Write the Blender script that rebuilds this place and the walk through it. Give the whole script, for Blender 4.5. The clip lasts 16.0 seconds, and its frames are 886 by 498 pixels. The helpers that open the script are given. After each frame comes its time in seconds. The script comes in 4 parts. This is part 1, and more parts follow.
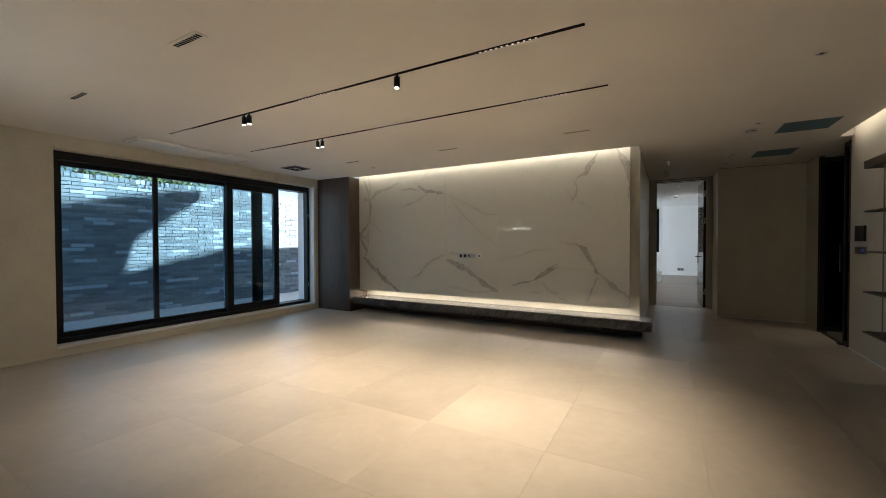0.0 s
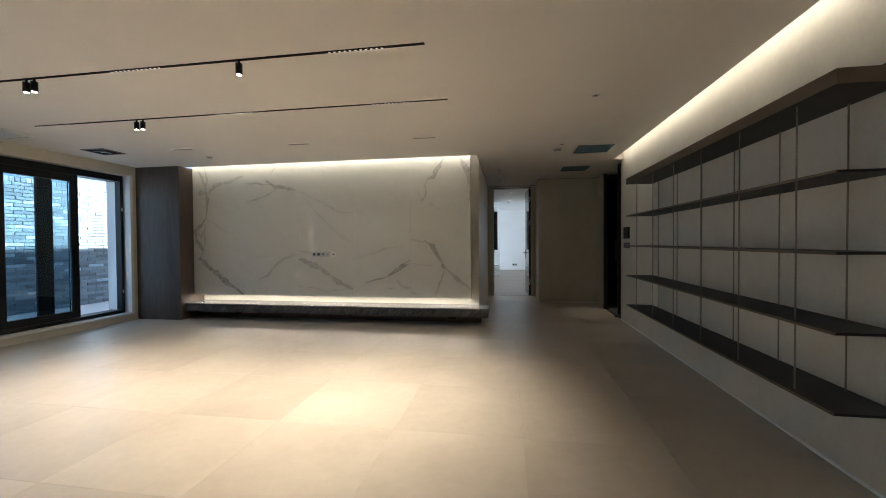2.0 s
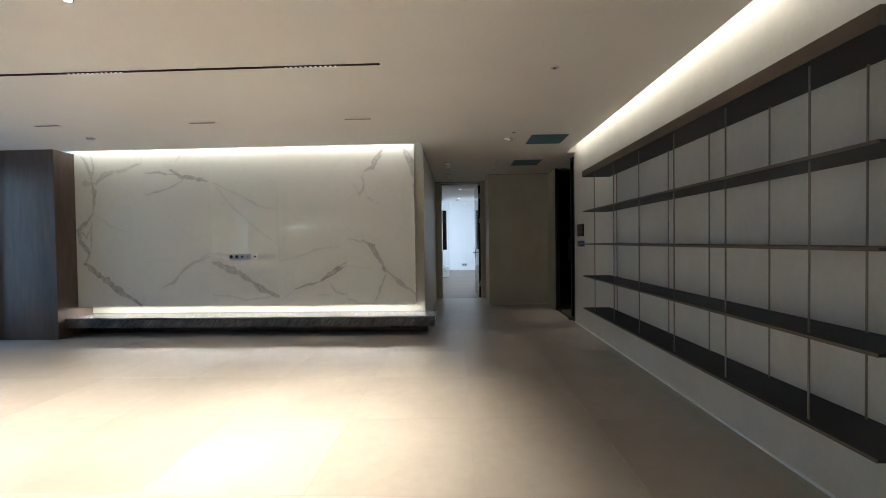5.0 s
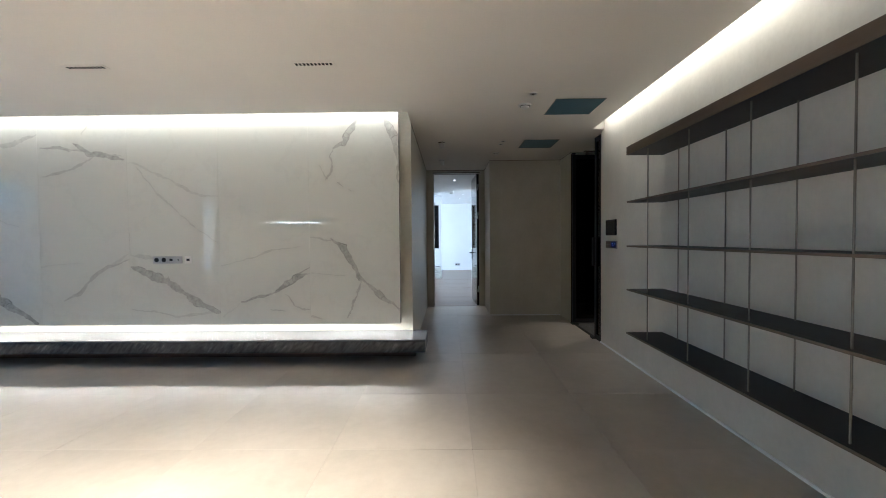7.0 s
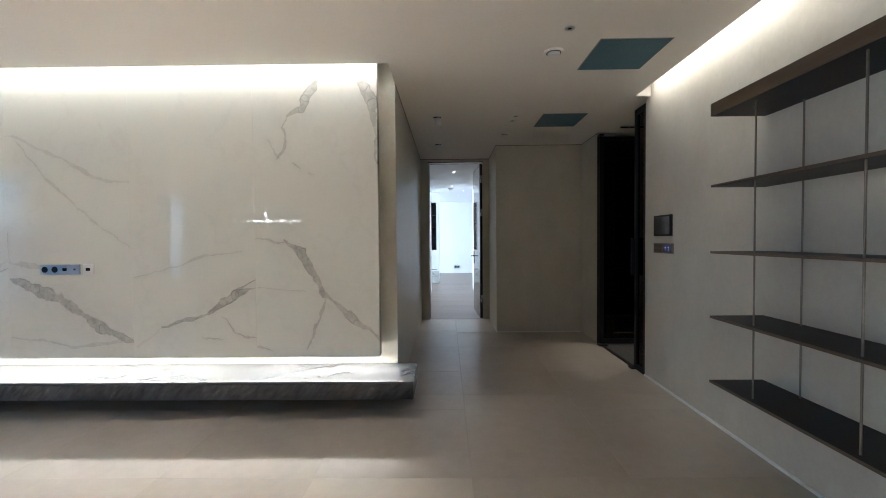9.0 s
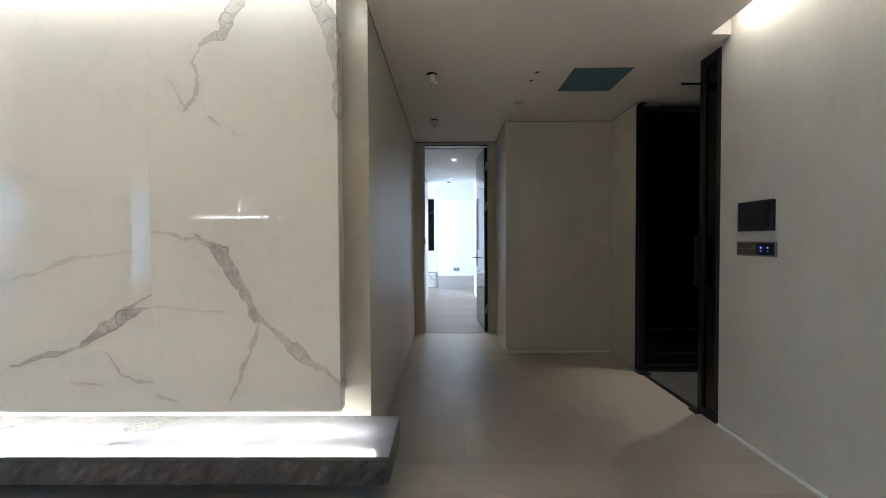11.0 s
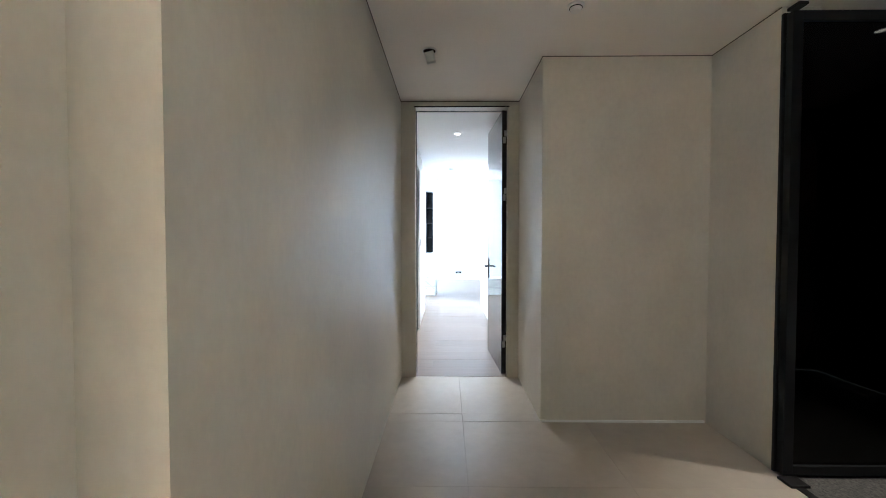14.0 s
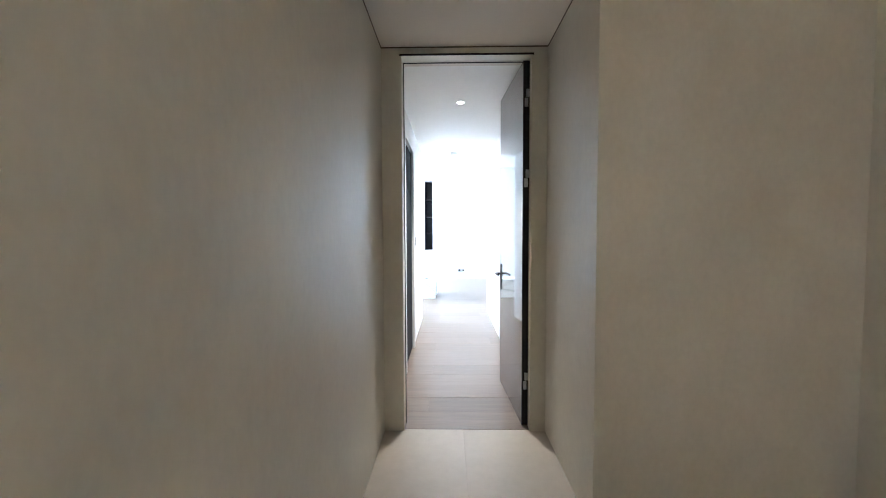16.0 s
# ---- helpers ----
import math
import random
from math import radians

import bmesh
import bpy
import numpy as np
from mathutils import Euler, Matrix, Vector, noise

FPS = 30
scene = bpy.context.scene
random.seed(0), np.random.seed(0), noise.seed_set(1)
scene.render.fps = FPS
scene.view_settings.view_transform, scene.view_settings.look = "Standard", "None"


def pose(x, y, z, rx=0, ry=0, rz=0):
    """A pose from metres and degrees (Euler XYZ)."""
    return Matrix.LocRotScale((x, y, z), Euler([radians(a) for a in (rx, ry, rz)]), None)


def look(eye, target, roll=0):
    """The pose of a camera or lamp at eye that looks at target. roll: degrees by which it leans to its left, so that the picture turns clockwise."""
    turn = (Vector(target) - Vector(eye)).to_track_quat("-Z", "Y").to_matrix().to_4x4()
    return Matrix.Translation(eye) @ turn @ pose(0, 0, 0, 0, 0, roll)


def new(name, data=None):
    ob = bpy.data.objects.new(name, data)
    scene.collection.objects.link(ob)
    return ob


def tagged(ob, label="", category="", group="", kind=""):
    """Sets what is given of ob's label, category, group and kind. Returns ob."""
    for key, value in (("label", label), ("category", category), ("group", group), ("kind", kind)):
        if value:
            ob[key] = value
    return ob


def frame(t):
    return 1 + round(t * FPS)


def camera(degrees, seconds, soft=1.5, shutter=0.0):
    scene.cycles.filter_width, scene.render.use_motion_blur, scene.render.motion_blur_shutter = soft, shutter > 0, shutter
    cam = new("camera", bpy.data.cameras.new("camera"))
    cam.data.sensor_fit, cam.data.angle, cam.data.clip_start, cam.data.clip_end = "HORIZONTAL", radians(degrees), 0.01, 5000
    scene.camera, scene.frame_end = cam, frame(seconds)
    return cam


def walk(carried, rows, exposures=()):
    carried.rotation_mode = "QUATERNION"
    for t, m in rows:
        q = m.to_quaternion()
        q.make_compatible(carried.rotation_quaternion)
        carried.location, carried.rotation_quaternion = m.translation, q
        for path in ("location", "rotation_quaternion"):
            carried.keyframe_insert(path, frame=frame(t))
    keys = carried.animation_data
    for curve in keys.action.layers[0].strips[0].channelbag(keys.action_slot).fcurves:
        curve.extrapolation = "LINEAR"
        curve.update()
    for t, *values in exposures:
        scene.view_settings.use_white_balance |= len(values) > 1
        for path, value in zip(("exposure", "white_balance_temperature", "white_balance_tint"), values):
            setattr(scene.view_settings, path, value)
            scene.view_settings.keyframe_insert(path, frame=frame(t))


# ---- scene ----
cam = camera(96.7, 16.0, soft=0.95)
PATH = [
    (0, (0.263, -0.122, 1.218), (-0.728, 1.615, 1.185), -0.2),
    (0.5, (0.232, -0.189, 1.21), (-0.559, 1.648, 1.178), -0.2),
    (1, (0.261, -0.23, 1.202), (-0.34, 1.677, 1.168), -0.3),
    (1.5, (0.328, -0.243, 1.185), (-0.126, 1.705, 1.151), -0.4),
    (2, (0.36, -0.251, 1.183), (0.039, 1.722, 1.148), -0.4),
    (2.5, (0.375, -0.252, 1.169), (0.157, 1.736, 1.136), -0.5),
    (3, (0.394, -0.231, 1.169), (0.251, 1.764, 1.136), -0.5),
    (3.5, (0.404, -0.192, 1.163), (0.295, 1.805, 1.129), -0.6),
    (6, (0.339, 0.972, 1.18), (0.286, 2.971, 1.138), -0.7),
    (6.5, (0.32, 1.283, 1.195), (0.281, 3.282, 1.147), -0.6),
    (7, (0.323, 1.535, 1.195), (0.296, 3.535, 1.143), -0.5),
    (7.5, (0.331, 1.808, 1.196), (0.311, 3.808, 1.146), -0.5),
    (8, (0.339, 2.057, 1.185), (0.316, 4.056, 1.136), -0.5),
    (8.5, (0.335, 2.323, 1.209), (0.313, 4.322, 1.158), -0.5),
    (11, (0.35, 3.544, 1.176), (0.332, 5.544, 1.13), -0.3),
    (11.5, (0.331, 3.788, 1.213), (0.331, 5.787, 1.156), -0.2),
    (12, (0.318, 4.031, 1.189), (0.316, 6.03, 1.137), -0.2),
    (12.5, (0.325, 4.284, 1.185), (0.306, 6.283, 1.141), -0.2),
    (13, (0.32, 4.545, 1.207), (0.307, 6.544, 1.148), -0.2),
    (13.5, (0.352, 4.775, 1.212), (0.332, 6.774, 1.158), 0.0),
    (14, (0.348, 5.045, 1.215), (0.326, 7.044, 1.16), 0.0),
    (14.5, (0.322, 5.275, 1.225), (0.309, 7.274, 1.165), -0.2),
    (15, (0.338, 5.523, 1.243), (0.327, 7.522, 1.17), -0.3),
    (15.5, (0.357, 5.747, 1.253), (0.34, 7.746, 1.174), -0.5),
    (16, (0.365, 6.01, 1.271), (0.331, 8.008, 1.179), -0.2),
]
walk(cam, [(t, look(eye, target, roll)) for t, eye, target, roll in PATH],
     [(0.0, 2.18, 6130, 7), (0.5, 2.16, 6050, 7), (1.5, 2.36, 5800, 6), (3.5, 2.65, 5560, 5), (6.0, 3.02, 5150, 5), (7.0, 3.19, 5080, 5), (8.5, 3.35, 5170, 6), (11.0, 3.68, 5150, 6), (12.5, 3.93, 5100, 6), (13.5, 4.42, 5090, 6), (14.0, 4.76, 5130, 6), (14.5, 4.9, 5220, 7), (16.0, 4.84, 5270, 7)])

# ---- plan, in metres ----
WEST, EAST, NORTH, SOUTH = -5.42, 2.05, 5.38, -3.4     # window wall, shelf wall, stone panel, wall behind the walk
CEIL = 2.39
HALL_X0, HALL_X1, STUB_Y, DOOR_Y = -0.052, 0.965, 7.63, 8.46
BACK_Y = 5.60                                           # plaster behind the stone panel
GARDEN_X = -8.0

# ---- world, sun and large lights ----
world = bpy.data.worlds.new("world")
scene.world = world
world.use_nodes = True
wt = world.node_tree
sky = wt.nodes.new("ShaderNodeTexSky")
sky.sky_type = "NISHITA"
sky.sun_disc = False
SUN = Vector((0.55, 0.35, 0.75)).normalized()
sky.sun_elevation = math.asin(SUN.z)
sky.sun_rotation = math.atan2(SUN.x, SUN.y)
wt.links.new(sky.outputs[0], wt.nodes["Background"].inputs[0])
wt.nodes["Background"].inputs[1].default_value = 0.06


def lamp(name, kind, m, energy, colour, **settings):
    data = bpy.data.lights.new(name, kind)
    data.energy, data.color = energy if kind == "SUN" else energy * 0.25, colour
    for key, value in settings.items():
        if key == "size":
            data.shape, data.size, data.size_y = "RECTANGLE", value[0], value[1]
        elif key == "angle":
            data.angle = radians(value)
        elif key == "cone":
            data.spot_size, data.spot_blend = radians(value[0]), value[1]
        elif key == "radius":
            data.shadow_soft_size = value
        elif key == "spread":
            data.spread = radians(value)
    ob = new(name, data)
    ob.matrix_world = m
    return ob


WARM, WHITE, DAY = (1.0, 0.78, 0.55), (1.0, 0.84, 0.66), (0.62, 0.80, 1.0)
lamp("sun", "SUN", look((0, 0, 30), Vector((0, 0, 30)) - SUN), 5.0, (1.0, 0.95, 0.88), angle=1.0)
# daylight in the window openings
lamp("window_daylight", "AREA", look((WEST - 0.36, 3.25, 1.2), (0, 3.25, 0.9)), 11, (0.42, 0.70, 1.0), size=(3.3, 1.9))
lamp("window_daylight", "AREA", look((WEST - 0.1, -0.225, 1.2), (0, -0.225, 0.9)), 3, DAY, size=(0.5, 1.9))
lamp("window_daylight", "AREA", look((-2.9, 14.1, 1.3), (0.6, 13.6, 0.9)), 100, (0.86, 0.93, 1.0), size=(3.2, 2.0))
# light strips in the ceiling slots and under the stone panel
lamp("strip_light", "AREA", look((1.95, 1.25, CEIL + 0.15), (EAST, 1.25, CEIL - 0.04)), 10.8, WHITE, size=(9.2, 0.02), spread=110)
lamp("strip_light", "AREA", look((-2.33, 5.30, CEIL + 0.09), (-2.33, 5.38, CEIL - 0.06)), 5.6, WHITE, size=(4.59, 0.02), spread=140)
lamp("strip_light", "AREA", look((-2.30, 5.41, 0.358), (-2.30, 5.36, 0.0)), 14.8, WHITE, size=(4.6, 0.014), spread=178)

# ---- materials ----


def material(name, base, rough=0.6, metal=0.0, spec=0.5):
    m = bpy.data.materials.new(name)
    m.use_nodes = True
    b = m.node_tree.nodes["Principled BSDF"]
    b.inputs["Base Color"].default_value = (*base, 1)
    b.inputs["Roughness"].default_value = rough
    b.inputs["Metallic"].default_value = metal
    b.inputs["Specular IOR Level"].default_value = spec
    return m


def node(m, kind, **inputs):
    n = m.node_tree.nodes.new(kind)
    for key, value in inputs.items():
        n.inputs[key.replace("_", " ")].default_value = value
    return n


def link(m, a, b):
    m.node_tree.links.new(a, b)


def bsdf(m):
    return m.node_tree.nodes["Principled BSDF"]


def mottled(name, dark, light, rough=(0.5, 0.65), scale=2.0, fine=60.0, bump=0.05, metal=0.0, stretch=(1, 1, 1), turn=(0, 0, 0), per_object=0.0, spec=0.5, fine_share=0.35):
    """Two scales of variation in colour, roughness and relief, in world metres."""
    m = material(name, light, rough[0], metal, spec)
    geo = node(m, "ShaderNodeNewGeometry")
    mp = node(m, "ShaderNodeMapping")
    tilted = any(turn)
    mp.vector_type = "TEXTURE" if tilted else "POINT"
    mp.inputs["Scale"].default_value = [1 / v if tilted else v for v in stretch]
    mp.inputs["Rotation"].default_value = [radians(a) for a in turn]
    link(m, geo.outputs["Position"], mp.inputs["Vector"])
    big = node(m, "ShaderNodeTexNoise", Scale=scale, Detail=5.0, Roughness=0.6)
    small = node(m, "ShaderNodeTexNoise", Scale=fine, Detail=3.0, Roughness=0.6)
    source = mp.outputs[0]
    if per_object:
        info = node(m, "ShaderNodeObjectInfo")
        add = node(m, "ShaderNodeVectorMath")
        sc = node(m, "ShaderNodeVectorMath")
        sc.operation = "SCALE"
        sc.inputs[3].default_value = 40
        link(m, info.outputs["Random"], sc.inputs[0])
        link(m, mp.outputs[0], add.inputs[0])
        link(m, sc.outputs[0], add.inputs[1])
        source = add.outputs[0]
    link(m, source, big.inputs["Vector"])
    link(m, source, small.inputs["Vector"])
    mix = node(m, "ShaderNodeMix", Factor=fine_share)
    link(m, big.outputs[0], mix.inputs[2])
    link(m, small.outputs[0], mix.inputs[3])
    ramp = node(m, "ShaderNodeValToRGB")
    ramp.color_ramp.elements[0].position, ramp.color_ramp.elements[1].position = 0.33, 0.68
    ramp.color_ramp.elements[0].color, ramp.color_ramp.elements[1].color = (*dark, 1), (*light, 1)
    link(m, mix.outputs[0], ramp.inputs[0])
    colour = ramp.outputs[0]
    if per_object:
        hsv = node(m, "ShaderNodeHueSaturation")
        rng = node(m, "ShaderNodeMapRange")
        rng.inputs["To Min"].default_value, rng.inputs["To Max"].default_value = 1 - per_object, 1 + per_object
        link(m, info.outputs["Random"], rng.inputs["Value"])
        link(m, rng.outputs[0], hsv.inputs["Value"])
        link(m, colour, hsv.inputs["Color"])
        colour = hsv.outputs[0]
    link(m, colour, bsdf(m).inputs["Base Color"])
    rr = node(m, "ShaderNodeMapRange")
    rr.inputs["To Min"].default_value, rr.inputs["To Max"].default_value = rough
    link(m, big.outputs[0], rr.inputs["Value"])
    link(m, rr.outputs[0], bsdf(m).inputs["Roughness"])
    if bump:
        bp = node(m, "ShaderNodeBump", Strength=bump, Distance=0.01)
        link(m, mix.outputs[0], bp.inputs["Height"])
        link(m, bp.outputs[0], bsdf(m).inputs["Normal"])
    return m


def glowing(name, colour, strength):
    m = material(name, (0.8, 0.8, 0.8), 0.4)
    bsdf(m).inputs["Emission Color"].default_value = (*colour, 1)
    bsdf(m).inputs["Emission Strength"].default_value = strength * 0.5
    return m


def tinted_glass(name, colour, rough=0.0):
    m = bpy.data.materials.new(name)
    m.use_nodes = True
    t = m.node_tree
    t.nodes.remove(t.nodes["Principled BSDF"])
    tr, gl, mx = (t.nodes.new("ShaderNodeBsdf" + k) for k in ("Transparent", "Glossy", "Transparent"))
    t.nodes.remove(mx)
    mx = t.nodes.new("ShaderNodeMixShader")
    fr = t.nodes.new("ShaderNodeFresnel")
    fr.inputs[0].default_value = 1.45
    tr.inputs[0].default_value = (*colour, 1)
    gl.inputs["Roughness"].default_value = rough
    t.links.new(fr.outputs[0], mx.inputs[0])
    t.links.new(tr.outputs[0], mx.inputs[1])
    t.links.new(gl.outputs[0], mx.inputs[2])
    t.links.new(mx.outputs[0], t.nodes["Material Output"].inputs[0])
    return m


PLASTER = mottled("trowelled_plaster", (0.55, 0.515, 0.437), (0.65, 0.615, 0.53), (0.26, 0.50), 3.2, 38, 0.10, stretch=(1, 1, 0.7), fine_share=0.3)
CEILING = mottled("ceiling_paint", (0.76, 0.72, 0.66), (0.82, 0.78, 0.72), (0.75, 0.85), 0.9, 90, 0.02)
TILE = mottled("porcelain_tile", (0.405, 0.362, 0.304), (0.508, 0.460, 0.397), (0.30, 0.42), 1.7, 14, 0.015, per_object=0.035, fine_share=0.28)
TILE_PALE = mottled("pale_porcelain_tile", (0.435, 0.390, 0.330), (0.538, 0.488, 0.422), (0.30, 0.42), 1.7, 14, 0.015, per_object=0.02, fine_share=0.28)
GROUT = mottled("grout", (0.36, 0.322, 0.273), (0.42, 0.382, 0.332), (0.8, 0.9), 3, 80, 0.1)
WOODPANEL = mottled("smoked_oak_veneer", (0.058, 0.041, 0.031), (0.128, 0.092, 0.070), (0.42, 0.6), 1.5, 9, 0.10, stretch=(2.6, 2.6, 0.32), fine_share=0.35)
BLACK = mottled("black_aluminium", (0.007, 0.007, 0.008), (0.013, 0.013, 0.014), (0.4, 0.55), 4, 200, 0.02, spec=0.28)
BRONZE = mottled("dark_bronze_metal", (0.018, 0.016, 0.015), (0.034, 0.031, 0.029), (0.42, 0.6), 3, 120, 0.02, metal=0.2, spec=0.35)
BRONZE_EDGE = mottled("brushed_bronze_edge", (0.105, 0.078, 0.054), (0.155, 0.116, 0.082), (0.35, 0.5), 3, 90, 0.03, metal=0.4, stretch=(1, 0.1, 4))
ROD = mottled("rod_metal", (0.20, 0.18, 0.15), (0.28, 0.25, 0.21), (0.35, 0.45), 3, 60, 0.0, metal=0.8)
WHITE_PAINT = mottled("white_paint", (0.76, 0.76, 0.75), (0.82, 0.82, 0.81), (0.55, 0.65), 1.2, 60, 0.02)
WHITE_PLASTIC = mottled("white_plastic", (0.72, 0.71, 0.68), (0.78, 0.77, 0.74), (0.35, 0.45), 6, 90, 0.0)
STEEL = mottled("satin_steel", (0.42, 0.42, 0.43), (0.55, 0.55, 0.56), (0.25, 0.35), 6, 120, 0.0, metal=1.0)
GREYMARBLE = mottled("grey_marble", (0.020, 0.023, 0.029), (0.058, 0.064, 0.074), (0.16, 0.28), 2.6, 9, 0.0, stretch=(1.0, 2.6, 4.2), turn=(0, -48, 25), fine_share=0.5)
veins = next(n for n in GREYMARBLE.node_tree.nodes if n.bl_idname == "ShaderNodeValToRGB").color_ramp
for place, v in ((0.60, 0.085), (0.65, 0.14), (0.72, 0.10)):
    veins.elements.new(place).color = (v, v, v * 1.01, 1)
# same stone as GREYMARBLE, its colour lightened for light falling on the top
BENCHTOP_LIT = mottled("grey_marble_lit_top", (0.038, 0.040, 0.046), (0.125, 0.127, 0.132), (0.16, 0.28), 1.3, 5, 0.0, stretch=(0.7, 2.2, 1.0), turn=(0, 0, 28), fine_share=0.22)
TEAL = mottled("blue_green_board", (0.078, 0.150, 0.190), (0.108, 0.195, 0.238), (0.6, 0.75), 5, 60, 0.02)
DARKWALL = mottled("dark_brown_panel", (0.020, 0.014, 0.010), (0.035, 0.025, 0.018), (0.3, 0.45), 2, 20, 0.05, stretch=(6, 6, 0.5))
TERRAZZO = mottled("pebble_terrazzo", (0.02, 0.02, 0.02), (0.22, 0.215, 0.20), (0.4, 0.5), 60, 90, 0.1, fine_share=0.6)
LACQUER = mottled("taupe_lacquer", (0.13, 0.107, 0.088), (0.17, 0.142, 0.118), (0.03, 0.07), 2, 40, 0.0, stretch=(4, 4, 0.5))
OAK = mottled("oak_floor", (0.15, 0.108, 0.078), (0.235, 0.178, 0.132), (0.32, 0.45), 2.5, 14, 0.03, stretch=(0.6, 7, 1), per_object=0.13)
CONCRETE = mottled("concrete_paving", (0.60, 0.60, 0.58), (0.72, 0.72, 0.70), (0.75, 0.9), 2, 40, 0.1)


def brick_material(name, per_island):
    """Grey brick; the tone steps from brick to brick, about one in eight is pale."""
    m = mottled(name, (0.32, 0.41, 0.48), (0.50, 0.58, 0.63), (0.5, 0.7), 14, 90, 0.3)
    nodes = m.node_tree.nodes
    tone = next(n for n in nodes if n.bl_idname == "ShaderNodeValToRGB")
    source = node(m, "ShaderNodeNewGeometry").outputs["Random Per Island"] if per_island else node(m, "ShaderNodeObjectInfo").outputs["Random"]
    steps = node(m, "ShaderNodeValToRGB")
    steps.color_ramp.interpolation = "CONSTANT"
    for i, (place, v) in enumerate(((0.0, 0.55), (0.18, 0.68), (0.42, 0.78), (0.66, 0.9), (0.88, 1.5))):
        e = steps.color_ramp.elements[i] if i < 2 else steps.color_ramp.elements.new(place)
        e.position, e.color = place, (v / 2, v / 2, v / 2, 1)
    grow = node(m, "ShaderNodeMath")
    grow.operation = "MULTIPLY"
    grow.inputs[1].default_value = 2.0
    hsv = node(m, "ShaderNodeHueSaturation")
    link(m, source, steps.inputs[0])
    link(m, steps.outputs[0], grow.inputs[0])
    link(m, grow.outputs[0], hsv.inputs["Value"])
    link(m, tone.outputs[0], hsv.inputs["Color"])
    link(m, hsv.outputs[0], bsdf(m).inputs["Base Color"])
    return m


BRICK = brick_material("grey_brick", False)
BRICK_REST = brick_material("grey_brick_joined", True)
MORTAR = mottled("mortar", (0.30, 0.295, 0.285), (0.40, 0.395, 0.38), (0.85, 0.95), 6, 80, 0.2)
BARK = mottled("pine_bark", (0.06, 0.042, 0.03), (0.16, 0.115, 0.085), (0.85, 0.95), 6, 30, 0.5)
LEAF = mottled("pine_needles", (0.10, 0.15, 0.035), (0.24, 0.29, 0.075), (0.6, 0.75), 3, 20, 0.0)
RENDER = mottled("white_render", (0.58, 0.57, 0.55), (0.66, 0.65, 0.63), (0.8, 0.9), 1.5, 60, 0.08)
GLASS = tinted_glass("tinted_window_glass", (0.55, 0.66, 0.72))
CLEAR = tinted_glass("clear_glass", (0.9, 0.92, 0.92))
SMOKED = tinted_glass("smoked_glass", (0.30, 0.25, 0.22))
LED = glowing("led_strip", (1.0, 0.86, 0.68), 6.0)
LENS = glowing("lit_lens", (1.0, 0.82, 0.58), 9.0)
LENS_DIM = glowing("dim_lens", (1.0, 0.82, 0.58), 0.3)
LENS_MODULE = glowing("module_lens", (1.0, 0.86, 0.66), 0.6)
LENS_SOFT = glowing("soft_lens", (1.0, 0.93, 0.85), 2.5)
LINE = glowing("lit_line", (1.0, 0.95, 0.88), 13.0)
# near-black; on flat plates it also paints in the shade of openings
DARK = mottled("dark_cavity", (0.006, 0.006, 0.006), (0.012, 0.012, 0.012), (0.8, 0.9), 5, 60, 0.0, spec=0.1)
BLUE_LED = glowing("blue_display", (0.03, 0.10, 1.0), 0.35)
SCREEN = material("dark_screen", (0.02, 0.021, 0.024), 0.12)


